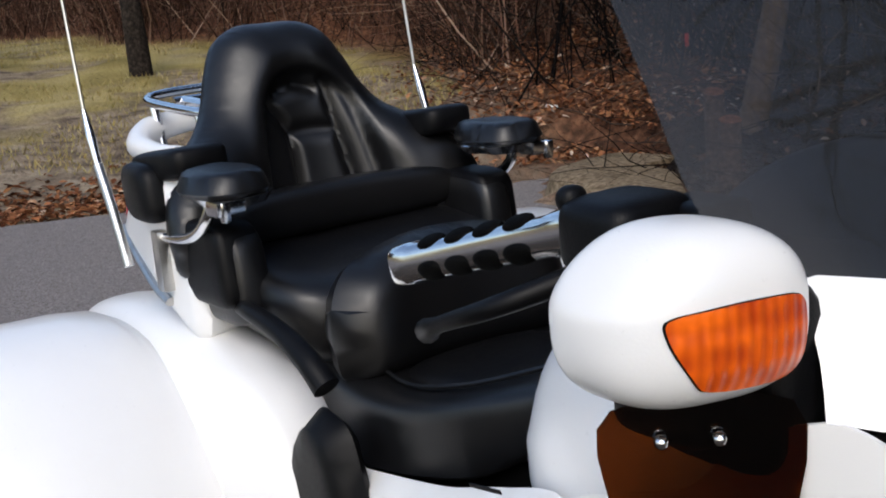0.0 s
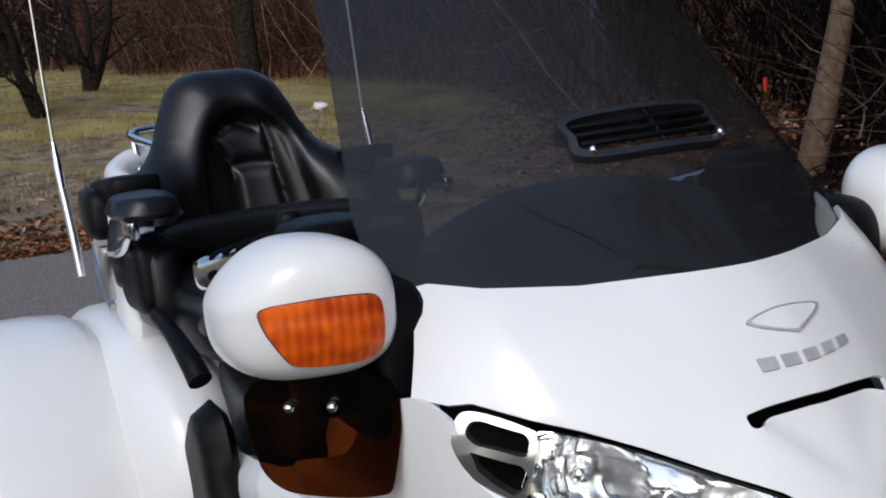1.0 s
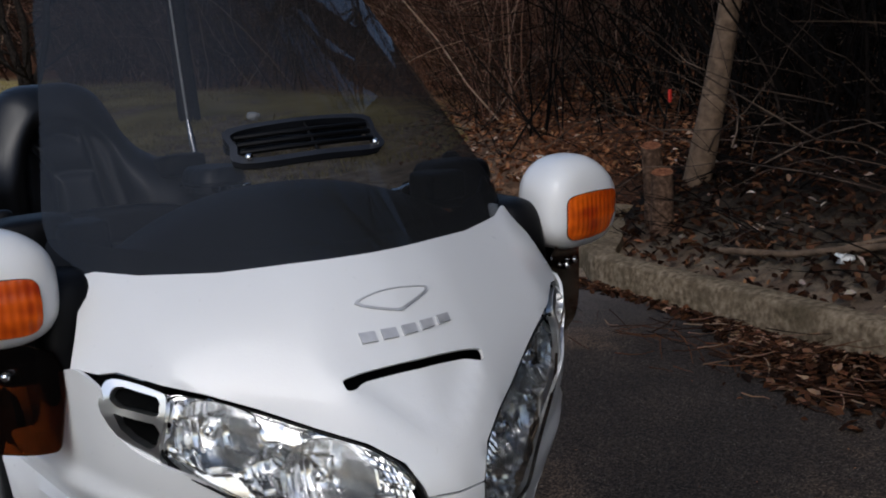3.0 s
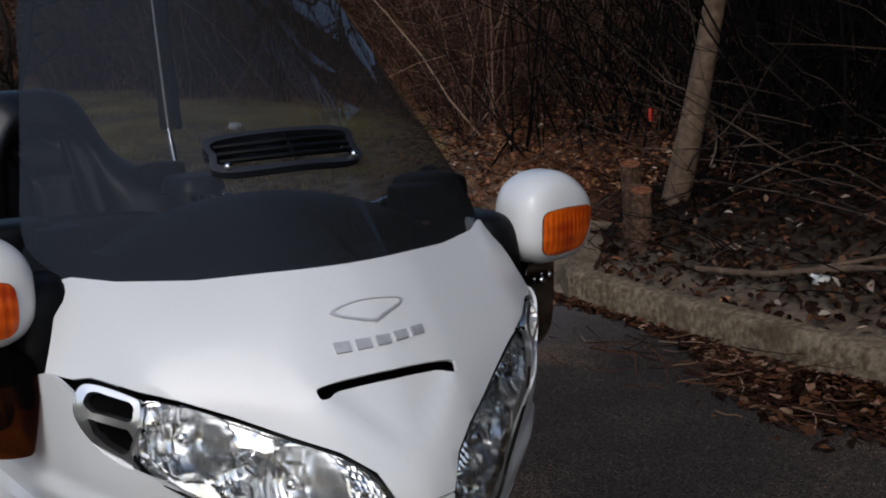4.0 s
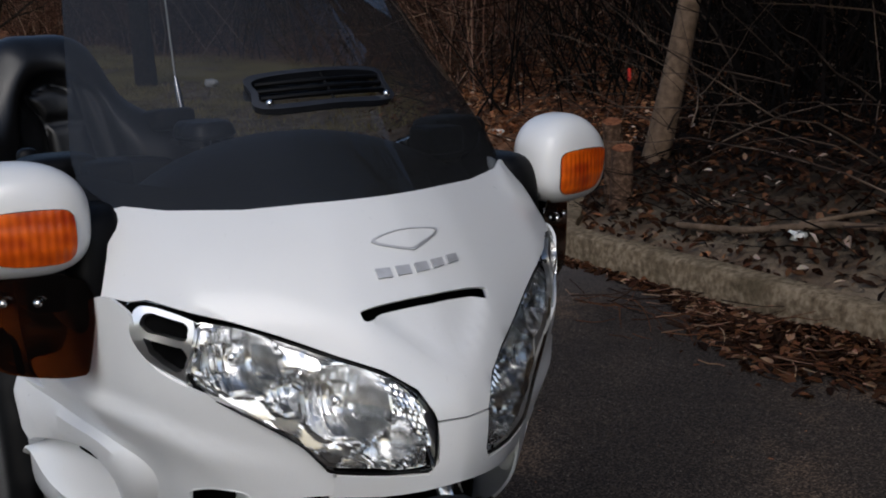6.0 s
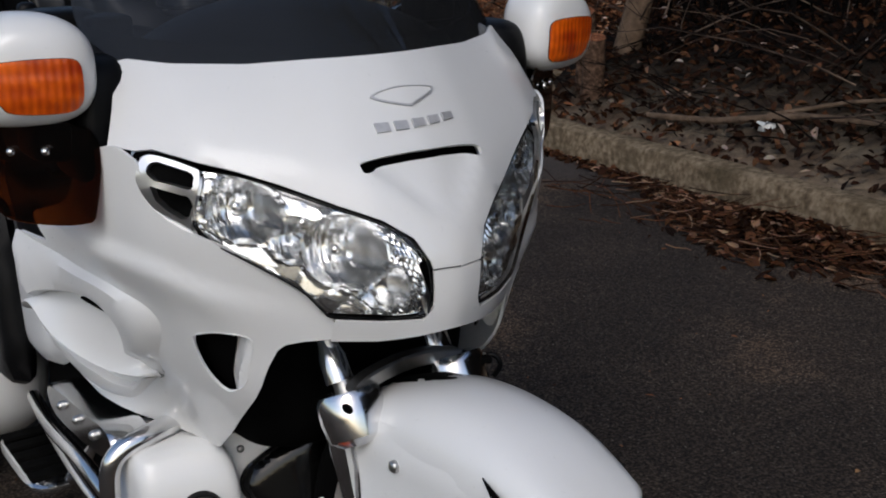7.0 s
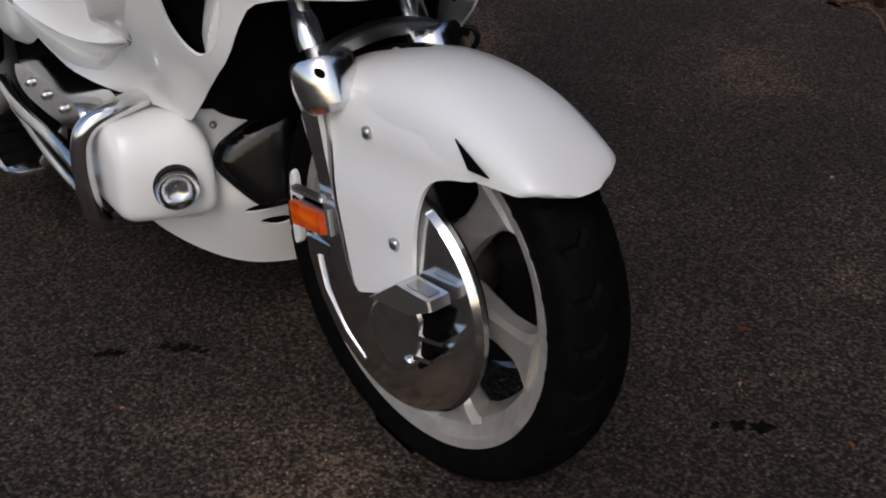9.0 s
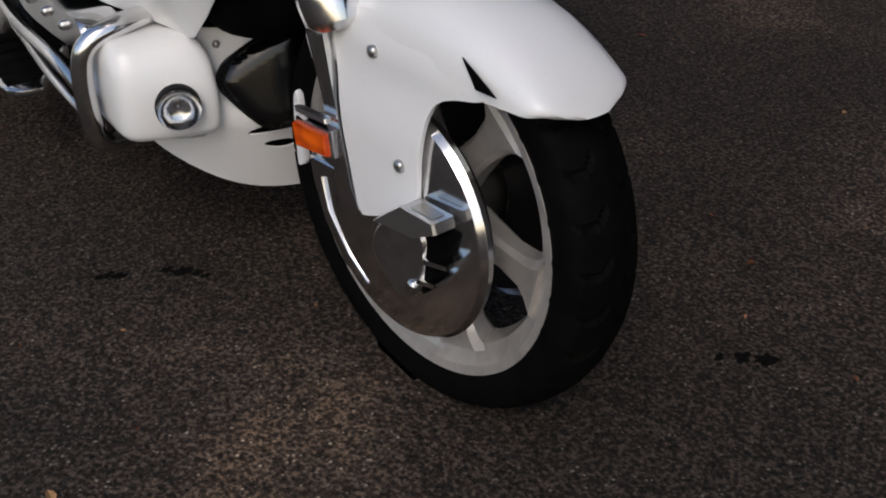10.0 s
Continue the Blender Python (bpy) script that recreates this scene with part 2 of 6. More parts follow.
def pillow(size, e=0.5, fn=None, nu=28, nv=16):
    """A rounded body: superellipsoid of half sizes, e small is boxy, carried through fn(x, y, z)."""
    def pw(c):
        return math.copysign(abs(c) ** e, c)
    rings = []
    for i in range(1, nv):
        a = math.pi * i / nv - math.pi / 2
        rings.append([(size[0] * pw(math.cos(a)) * pw(math.cos(2 * math.pi * k / nu)), size[1] * pw(math.cos(a)) * pw(math.sin(2 * math.pi * k / nu)), size[2] * pw(math.sin(a))) for k in range(nu)])
    if fn:
        rings = [[fn(*q) for q in r] for r in rings]
    return loft(rings)


def lathe(profile, seg=48, closed=False):
    """A turned body about the local y axis: profile of (radius, y)."""
    bm = bmesh.new()
    rows = []
    for k in range(seg):
        a = 2 * math.pi * k / seg
        rows.append([bm.verts.new((r * math.cos(a), y, r * math.sin(a))) for r, y in profile])
    for k in range(seg):
        a, b = rows[k], rows[(k + 1) % seg]
        for i in range(len(profile) if closed else len(profile) - 1):
            j = (i + 1) % len(profile)
            bm.faces.new((a[i], a[j], b[j], b[i]))
    bmesh.ops.recalc_face_normals(bm, faces=bm.faces[:])
    return bm


def block(size, bevel=0.004, seg=2):
    bm = bmesh.new()
    bmesh.ops.create_cube(bm, size=1.0)
    bmesh.ops.scale(bm, vec=size, verts=bm.verts[:])
    if bevel:
        bmesh.ops.bevel(bm, geom=bm.edges[:], offset=bevel, segments=seg, affect="EDGES", profile=0.7)
    return bm


def prism(outline, axis, a, b, bevel=0.003, rounded=True):
    """A plate with an outline in the plane across an axis ('x', 'y', 'z'), from a to b along it."""
    ring = smooth_closed(outline, 4) if rounded else outline
    put = {"x": lambda u, v, w: (w, u, v), "y": lambda u, v, w: (u, w, v), "z": lambda u, v, w: (u, v, w)}[axis]
    c = np.mean(np.array(ring), axis=0)
    def scaled(k):
        return [tuple(c + (np.array(q) - c) * k) for q in ring]
    size = max(np.ptp(np.array(ring), axis=0))
    k = 1 - 2 * bevel / size
    s = 1 if b > a else -1
    return loft([[put(*q, a) for q in scaled(k)], [put(*q, a + s * bevel) for q in ring], [put(*q, b - s * bevel) for q in ring], [put(*q, b) for q in scaled(k)]])


def moved(bm, m):
    bmesh.ops.transform(bm, matrix=m, verts=bm.verts[:])
    return bm


def mesh_of(name, bm, mat, sharp=38):
    me = bpy.data.meshes.new(name)
    bm.to_mesh(me)
    bm.free()
    me.materials.append(mat)
    for p in me.polygons:
        p.use_smooth = True
    if sharp < 180:
        me.set_sharp_from_angle(angle=radians(sharp))
    return me


def part(name, bm, mat, parent, label="", sharp=38):
    ob = new(name, mesh_of(name, bm, mat, sharp))
    ob.parent = parent
    if label:
        tagged(ob, label)
    return ob


def thing(name, label, category, at=(0, 0, 0), kind="", group=""):
    ob = new(name)
    ob.location = at
    ob.empty_display_size = 0.1
    return tagged(ob, label, category, group, kind)


def soup(name, verts, faces, mat, smooth=False):
    """One mesh from many small loose pieces."""
    me = bpy.data.meshes.new(name)
    me.from_pydata(verts, [], faces)
    me.materials.append(mat)
    if smooth:
        for p in me.polygons:
            p.use_smooth = True
    return new(name, me)


# ---- materials of the place ----
def asphalt():
    """Coarse worn asphalt: dark binder, pale stones of several sizes, dusty patches and damp stains."""
    m, nt, out = material("worn_asphalt")
    bsdf = nt.nodes.new("ShaderNodeBsdfPrincipled")
    bsdf.inputs["Roughness"].default_value = 0.9
    bsdf.inputs["Specular IOR Level"].default_value = 0.25
    nt.links.new(bsdf.outputs[0], out.inputs[0])
    tc = nt.nodes.new("ShaderNodeTexCoord")

    def noise_of(s, d=3.0):
        n = node(nt, "ShaderNodeTexNoise", Scale=s, Detail=d)
        nt.links.new(tc.outputs["Object"], n.inputs["Vector"])
        return n.outputs[0]

    def blend(fac, a, b, how="MIX"):
        x = nt.nodes.new("ShaderNodeMix")
        x.data_type, x.blend_type = "RGBA", how
        if isinstance(fac, float):
            x.inputs[0].default_value = fac
        else:
            nt.links.new(fac, x.inputs[0])
        nt.links.new(a, x.inputs[6])
        nt.links.new(b, x.inputs[7])
        return x.outputs[2]

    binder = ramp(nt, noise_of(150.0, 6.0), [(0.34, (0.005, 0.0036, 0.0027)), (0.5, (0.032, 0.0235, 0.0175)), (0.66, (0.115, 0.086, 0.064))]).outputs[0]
    vor = node(nt, "ShaderNodeTexVoronoi", Scale=95.0)
    nt.links.new(tc.outputs["Object"], vor.inputs["Vector"])
    stones = ramp(nt, vor.outputs["Distance"], [(0.16, (1, 1, 1)), (0.30, (0, 0, 0))]).outputs[0]
    pick = ramp(nt, noise_of(70.0, 1.0), [(0.52, (0, 0, 0)), (0.62, (1, 1, 1))]).outputs[0]
    pale = ramp(nt, noise_of(40.0, 2.0), [(0.35, (0.08, 0.067, 0.055)), (0.65, (0.30, 0.26, 0.215))]).outputs[0]
    colour = blend(blend(1.0, stones, pick, "MULTIPLY"), binder, pale)
    dust = ramp(nt, noise_of(1.6, 5.0), [(0.46, (0.7, 0.7, 0.7)), (0.58, (1.0, 0.98, 0.95)), (0.7, (2.3, 2.05, 1.75))]).outputs[0]
    colour = blend(1.0, colour, dust, "MULTIPLY")
    # beyond the trike the asphalt passes into a pale grey
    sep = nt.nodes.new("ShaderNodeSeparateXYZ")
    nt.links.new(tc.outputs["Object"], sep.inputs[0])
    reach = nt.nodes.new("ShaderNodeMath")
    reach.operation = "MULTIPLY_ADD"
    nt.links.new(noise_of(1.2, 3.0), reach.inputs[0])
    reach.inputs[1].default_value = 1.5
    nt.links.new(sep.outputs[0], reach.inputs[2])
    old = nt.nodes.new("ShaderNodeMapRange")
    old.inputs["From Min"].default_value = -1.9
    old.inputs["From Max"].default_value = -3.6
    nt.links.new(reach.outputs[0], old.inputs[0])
    pale_grey = ramp(nt, noise_of(110.0, 6.0), [(0.3, (0.09, 0.078, 0.07)), (0.5, (0.19, 0.168, 0.155)), (0.7, (0.31, 0.28, 0.26))]).outputs[0]
    colour = blend(old.outputs[0], colour, pale_grey)
    nt.links.new(colour, bsdf.inputs["Base Color"])
    b = node(nt, "ShaderNodeBump", Strength=1.0, Distance=0.006)
    nt.links.new(noise_of(120.0, 5.0), b.inputs["Height"])
    nt.links.new(b.outputs[0], bsdf.inputs["Normal"])
    return m


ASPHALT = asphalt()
OIL = surface("oil_stain", [(0.0025, 0.002, 0.002), (0.007, 0.006, 0.005)], 120, 0.85, bump=0.004, bump_scale=150, spec=0.06)
CONCRETE = surface("kerb_concrete", [(0.085, 0.06, 0.035), (0.18, 0.133, 0.082), (0.30, 0.232, 0.155)], 35, 0.9, bump=0.006, bump_scale=60, stains=0.8, stain_scale=5, stain_colour=(0.07, 0.052, 0.028), spec=0.15)
BARK = surface("grey_bark", [(0.006, 0.0045, 0.0036), (0.018, 0.0135, 0.0105), (0.042, 0.033, 0.026)], 28, 0.95, bump=0.02, bump_scale=45, spec=0.15)
SMOOTH_BARK = surface("smooth_brown_bark", [(0.07, 0.046, 0.030), (0.12, 0.080, 0.052), (0.17, 0.118, 0.08)], 22, 0.85, bump=0.006, bump_scale=70, stains=0.5, stain_scale=6, stain_colour=(0.08, 0.06, 0.045), spec=0.15)
STUMP_BARK = surface("brown_stump_bark", [(0.03, 0.017, 0.010), (0.07, 0.040, 0.025), (0.14, 0.086, 0.056)], 40, 0.9, bump=0.012, bump_scale=60, spec=0.15)
CUT = surface("reddish_cut_wood", [(0.07, 0.022, 0.010), (0.16, 0.058, 0.026), (0.28, 0.12, 0.06)], 60, 0.85, bump=0.006, bump_scale=90, spec=0.15)
TWIG = surface("dead_twigs", [(0.015, 0.010, 0.008), (0.045, 0.03, 0.022), (0.14, 0.10, 0.072)], 4, 0.9, spec=0.15)
LITTER = surface("white_litter", [(0.6, 0.62, 0.6), (0.8, 0.8, 0.78)], 20, 0.5, stains=0.4, stain_scale=12, stain_colour=(0.3, 0.3, 0.22))
RED_TAG = surface("red_marking_tape", [(0.6, 0.03, 0.02), (0.7, 0.05, 0.03)], 10, 0.6)


def island_colours(name, stops, rough=0.8):
    m, nt, out = material(name)
    bsdf = nt.nodes.new("ShaderNodeBsdfPrincipled")
    geo = nt.nodes.new("ShaderNodeNewGeometry")
    cr = ramp(nt, geo.outputs["Random Per Island"], stops)
    tc = nt.nodes.new("ShaderNodeTexCoord")
    n1 = node(nt, "ShaderNodeTexNoise", Scale=60.0, Detail=3.0)
    nt.links.new(tc.outputs["Object"], n1.inputs["Vector"])
    mx = nt.nodes.new("ShaderNodeMix")
    mx.data_type, mx.blend_type = "RGBA", "MULTIPLY"
    mx.inputs[0].default_value = 0.5
    nt.links.new(cr.outputs[0], mx.inputs[6])
    nt.links.new(n1.outputs[1], mx.inputs[7])
    nt.links.new(mx.outputs[2], bsdf.inputs["Base Color"])
    bsdf.inputs["Roughness"].default_value = rough
    bsdf.inputs["Specular IOR Level"].default_value = 0.1
    nt.links.new(bsdf.outputs[0], out.inputs[0])
    return m


LEAF = island_colours("dead_leaves", [(0.0, (0.05, 0.018, 0.008)), (0.4, (0.17, 0.064, 0.027)), (0.75, (0.36, 0.155, 0.07)), (0.95, (0.52, 0.28, 0.15)), (1.0, (0.7, 0.57, 0.46))])
# the same leaves with the thicket's shade put into their colour
LEAF_SHADED = island_colours("shaded_dead_leaves", [(0.0, (0.008, 0.0032, 0.0016)), (0.5, (0.03, 0.0115, 0.005)), (0.82, (0.07, 0.028, 0.012)), (0.955, (0.19, 0.09, 0.045)), (1.0, (0.58, 0.48, 0.40))])
BLADE = island_colours("dry_grass", [(0.0, (0.22, 0.17, 0.06)), (0.5, (0.36, 0.28, 0.10)), (1.0, (0.48, 0.40, 0.19))])
# near-black stems: the shade inside the thicket is put into their colour
SHADED_STICK = island_colours("shaded_bare_sticks", [(0.0, (0.0015, 0.0009, 0.0007)), (0.7, (0.0045, 0.0026, 0.0018)), (0.95, (0.014, 0.008, 0.0056)), (1.0, (0.12, 0.082, 0.06))], 0.85)
FAR_STICK = island_colours("reddish_brush", [(0.0, (0.012, 0.006, 0.0035)), (0.5, (0.06, 0.028, 0.017)), (0.85, (0.15, 0.078, 0.052)), (1.0, (0.36, 0.25, 0.18))], 0.85)
LEAF_DRIFT = island_colours("weathered_leaves", [(0.0, (0.012, 0.005, 0.0025)), (0.5, (0.05, 0.02, 0.009)), (0.85, (0.15, 0.062, 0.028)), (1.0, (0.4, 0.26, 0.17))])


def ground_material():
    m, nt, out = material("soil_grass_leaves")
    bsdf = nt.nodes.new("ShaderNodeBsdfPrincipled")
    bsdf.inputs["Roughness"].default_value = 0.95
    bsdf.inputs["Specular IOR Level"].default_value = 0.12
    nt.links.new(bsdf.outputs[0], out.inputs[0])
    tc = nt.nodes.new("ShaderNodeTexCoord")
    def noise_of(s, d=6.0):
        n = node(nt, "ShaderNodeTexNoise", Scale=s, Detail=d)
        nt.links.new(tc.outputs["Object"], n.inputs["Vector"])
        return n.outputs[0]
    lawn = ramp(nt, noise_of(1.1), [(0.3, (0.16, 0.125, 0.042)), (0.5, (0.31, 0.245, 0.085)), (0.68, (0.40, 0.32, 0.15))]).outputs[0]
    # leaf ground under the thicket, its shade put into a near-black colour
    leaf_shade = ramp(nt, noise_of(9.0), [(0.35, (0.003, 0.002, 0.0014)), (0.55, (0.009, 0.005, 0.003)), (0.75, (0.03, 0.015, 0.009))]).outputs[0]
    leaf = ramp(nt, noise_of(14.0), [(0.3, (0.045, 0.019, 0.009)), (0.5, (0.12, 0.05, 0.025)), (0.7, (0.26, 0.125, 0.065))]).outputs[0]
    dirt = ramp(nt, noise_of(5.0), [(0.3, (0.09, 0.065, 0.045)), (0.5, (0.21, 0.16, 0.11)), (0.7, (0.33, 0.27, 0.19))]).outputs[0]
    at1 = nt.nodes.new("ShaderNodeAttribute")
    at1.attribute_name = "bank"
    at2 = nt.nodes.new("ShaderNodeAttribute")
    at2.attribute_name = "verge"
    def blend(fac, a, b):
        x = nt.nodes.new("ShaderNodeMix")
        x.data_type = "RGBA"
        nt.links.new(fac, x.inputs[0])
        nt.links.new(a, x.inputs[6])
        nt.links.new(b, x.inputs[7])
        return x.outputs[2]
    # patchy verge: the attribute plus noise
    add = nt.nodes.new("ShaderNodeMath")
    add.operation = "MULTIPLY_ADD"
    nt.links.new(noise_of(0.9), add.inputs[0])
    add.inputs[1].default_value = 1.6
    nt.links.new(at2.outputs["Fac"], add.inputs[2])
    patch = ramp(nt, add.outputs[0], [(0.85, (0, 0, 0)), (1.25, (1, 1, 1))])
    patch.color_ramp.elements[0].position = 0.8
    patch.color_ramp.elements[1].position = 1.0
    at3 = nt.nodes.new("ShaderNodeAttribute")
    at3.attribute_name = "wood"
    colour = blend(at1.outputs["Fac"], blend(patch.outputs[0], lawn, dirt), blend(at3.outputs["Fac"], leaf, leaf_shade))
    nt.links.new(colour, bsdf.inputs["Base Color"])
    b = node(nt, "ShaderNodeBump", Strength=1.0, Distance=0.05)
    nt.links.new(noise_of(22.0), b.inputs["Height"])
    nt.links.new(b.outputs[0], bsdf.inputs["Normal"])
    return m


GROUND = ground_material()

# ---- ground, road, kerb ----
KERB = [(9.0, 1.55), (4.0, 2.1), (0.0, 2.5), (-1.15, 2.62), (-2.3, 2.74), (-3.3, 2.83), (-3.8, 3.0), (-4.3, 3.1), (-4.75, 3.22), (-5.0, 3.5), (-5.08, 3.95)]
EDGE = [(-5.08, 3.95), (-5.45, 3.25), (-5.9, 2.6), (-6.6, 1.9), (-7.05, 1.1), (-7.3, 0.2), (-7.5, -3.0), (-7.6, -25.0), (40.0, -25.0), (40.0, -2.0), (9.0, 1.55)]
ROAD = [tuple(map(float, q)) for q in smooth_open(KERB, 4)] + [tuple(map(float, q)) for q in smooth_open(EDGE[:7], 4)][1:] + EDGE[7:-1]
RA = np.array(ROAD)
RB = np.roll(RA, -1, axis=0)


def off_road(x, y):
    """Distance outside the asphalt; below nought inside."""
    q = np.array((x, y))
    d = RB - RA
    t = np.clip(((q - RA) * d).sum(1) / (d * d).sum(1), 0, 1)
    m = float(np.sqrt((((RA + t[:, None] * d) - q) ** 2).sum(1)).min())
    return -m if inside((x, y), ROAD) else m


def step01(v):
    v = min(1.0, max(0.0, v))
    return v * v * (3 - 2 * v)


def wood_edge(x):
    """Where the dead-leaf bank and the woods begin, behind the kerb and along the lawn."""
    return min(3.2 + 0.52 * max(0.0, -4.6 - x), 6.0 - 0.9 * step01((-12 - x) / 3) + 0.25 * math.sin(x * 0.9))


def bank_share(x, y):
    return step01((y - wood_edge(x)) / (1.6 - 0.9 * step01((-x - 8) / 4)) + 0.5)


def height(x, y):
    d = off_road(x, y)
    if d < 0:
        return -0.05
    if -5.7 < x < -3.4 and y < 4.3 and d < 0.10 + 0.72 * step01((-x - 3.4) / 1.0):
        return 0.06
    s = bank_share(x, y)
    far = math.hypot(x, y)
    wobble = noise.noise((x * 0.7, y * 0.7, 0)) * 0.06 + noise.noise((x * 2.3, y * 2.3, 5)) * 0.025
    bank = 0.10 + 0.3 * min(d, 1.4) + 0.15 * max(0.0, min(d, 14) - 1.4) + wobble * min(1, d * 2)
    lawn = 0.09 * min(d, 9) + 0.02 * max(0, min(d, 60) - 9) + wobble * 1.3 * min(1, d / 2) * (1 if far < 60 else 0.3)
    k = step01((-x - 6) / 4)
    bank = (1 - k) * bank + k * (lawn + 0.2 * min(max(0.0, y - wood_edge(x)), 9))
    return s * bank + (1 - s) * lawn


def spaced(fine0, fine1, step, reach):
    a = list(np.arange(fine0, fine1, step))
    g, v = step, fine1
    while v < reach:
        a.append(v)
        g *= 1.22
        v += g
    g, v = step, fine0
    while v > -reach:
        g *= 1.22
        v -= g
        a.append(v)
    return sorted(a)


gx, gy = spaced(-11, 4, 0.2, 900), spaced(-1, 11, 0.2, 900)
verts = [(x, y, height(x, y)) for x in gx for y in gy]
ny = len(gy)
faces = [(i * ny + j, (i + 1) * ny + j, (i + 1) * ny + j + 1, i * ny + j + 1) for i in range(len(gx) - 1) for j in range(ny - 1)]
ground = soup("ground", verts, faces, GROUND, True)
tagged(ground, "dry winter lawn, bare soil and leaf-covered bank", "ground", kind="structure")
# wood: where the ground takes the colour darkened for the thicket's shade
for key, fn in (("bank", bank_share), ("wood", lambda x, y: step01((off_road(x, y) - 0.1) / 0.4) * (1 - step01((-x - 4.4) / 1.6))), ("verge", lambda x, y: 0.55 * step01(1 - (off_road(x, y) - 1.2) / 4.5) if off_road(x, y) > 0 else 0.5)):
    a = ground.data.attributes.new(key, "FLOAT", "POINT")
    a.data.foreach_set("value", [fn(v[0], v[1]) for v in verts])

bm = bmesh.new()
top = [bm.verts.new((x, y, 0.0)) for x, y in ROAD]
bm.faces.new(top)
bmesh.ops.recalc_face_normals(bm, faces=bm.faces[:])
if bm.faces[:][0].normal.z < 0:
    bmesh.ops.reverse_faces(bm, faces=bm.faces[:])
ext = bmesh.ops.extrude_face_region(bm, geom=bm.faces[:])
for v in ext["geom"]:
    if isinstance(v, bmesh.types.BMVert):
        v.co.z += 0.004
bmesh.ops.recalc_face_normals(bm, faces=bm.faces[:])
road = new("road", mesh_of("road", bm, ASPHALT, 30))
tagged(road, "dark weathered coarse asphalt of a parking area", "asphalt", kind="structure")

kerb = thing("kerb", "weathered tan concrete kerb with a rounded end beside the asphalt", "kerb", kind="structure")
line = [Vector((x, y, 0)) for x, y in smooth_open(KERB, 10)]
run, seg0, lengths = 0.0, 0, []
section = [(0.0, -0.05), (0.012, 0.105), (0.02, 0.128), (0.04, 0.140), (0.115, 0.142), (0.135, 0.135), (0.14, -0.05)]
rings, count = [], 0
for i, q in enumerate(line):
    d = (line[min(i + 1, len(line) - 1)] - line[max(i - 1, 0)]).normalized()
    n = Vector((d.y, -d.x, 0))
    if n.y < 0 and i < 40:
        n = -n
    n = n if i < 40 else Vector((d.y, -d.x, 0)) * (1 if Vector((d.y, -d.x, 0)).dot(Vector((1, 0.3, 0))) > 0 else -1)
    wide = 1.0 + 3.4 * step01((-q.x - 3.4) / 1.0)
    j = 0.006 * noise.noise((q.x * 6, q.y * 6, 1))
    rings.append([q + n * (u * wide) + Vector((0, 0, v + (j if v > 0 else 0))) for u, v in section])
    run += d.length * (line[min(i + 1, len(line) - 1)] - q).length
    if (run > 2.4 and i < len(line) - 6) or i == len(line) - 1:
        part("kerb_stone", loft(rings), CONCRETE, kerb)
        nxt = [p + (line[min(i + 1, len(line) - 1)] - q) * 0.12 for p in rings[-1]]
        rings, run = [nxt], 0.0


# ---- leaves, sticks, grass ----
rng = random.Random(4)


class Heap:
    def __init__(self):
        self.v, self.f = [], []

    def leaf(self, p, s, tilt=0.6):
        a = rng.uniform(0, 2 * math.pi)
        e = Euler((rng.uniform(-tilt, tilt), rng.uniform(-tilt, tilt), a)).to_matrix()
        k = len(self.v)
        c = rng.uniform(0.1, 0.45)
        for q in ((-1, 0, 0.05), (-0.35, 0.48, c), (0.45, 0.36, c * 0.8), (1, 0, 0), (0.4, -0.4, c * 0.7), (-0.3, -0.5, c)):
            self.v.append(tuple(Vector(p) + e @ Vector((q[0] * s, q[1] * s, q[2] * s))))
        self.f += [(k, k + 1, k + 2, k + 3), (k, k + 3, k + 4, k + 5)]

    def stick(self, pts, r0, r1, seg=4):
        k = len(self.v)
        m = len(pts)
        for i, q in enumerate(pts):
            d = (pts[min(i + 1, m - 1)] - pts[max(i - 1, 0)]).normalized()
            a = d.cross(Vector((0.3, 0.2, 0.93))).normalized()
            b = a.cross(d)
            r = r0 + (r1 - r0) * i / (m - 1)
            for j in range(seg):
                t = 2 * math.pi * j / seg
                self.v.append(tuple(q + (a * math.cos(t) + b * math.sin(t)) * r))
        for i in range(m - 1):
            for j in range(seg):
                jj = (j + 1) % seg
                self.f.append((k + i * seg + j, k + i * seg + jj, k + (i + 1) * seg + jj, k + (i + 1) * seg + j))

    def blade(self, p, h, lean):
        k = len(self.v)
        a = rng.uniform(0, 6.28)
        w = 0.006 + h * 0.03
        dx, dy = math.cos(a) * w, math.sin(a) * w
        x, y, z = p
        self.v += [(x - dx, y - dy, z), (x + dx, y + dy, z), (x + lean[0], y + lean[1], z + h)]
        self.f.append((k, k + 1, k + 2))


def bent(p, d, length, n, wander):
    pts, q, d = [Vector(p)], Vector(p), Vector(d).normalized()
    for _ in range(n):
        d = (d + Vector((rng.gauss(0, wander), rng.gauss(0, wander), rng.gauss(0, wander)))).normalized()
        q = q + d * (length / n)
        pts.append(q.copy())
    return pts


leaves, dim = Heap(), Heap()
tries = 0
while len(leaves.f) + len(dim.f) < 80000 and tries < 400000:
    tries += 1
    x, y = rng.uniform(-10, 3), 2.5 + 9.5 * rng.random() ** 1.5
    d = off_road(x, y)
    if d < 0.1 or rng.random() > bank_share(x, y) * (1.25 if d < 3 else 0.8):
        continue
    # behind the kerb the leaves take the shade-coloured copy
    heap = dim if x > -4.6 - 0.5 * noise.noise((x, y, 2)) and d > 0.35 * rng.random() else leaves
    heap.leaf((x, y, height(x, y) + rng.uniform(0.005, 0.05)), rng.uniform(0.016, 0.038), 0.8)
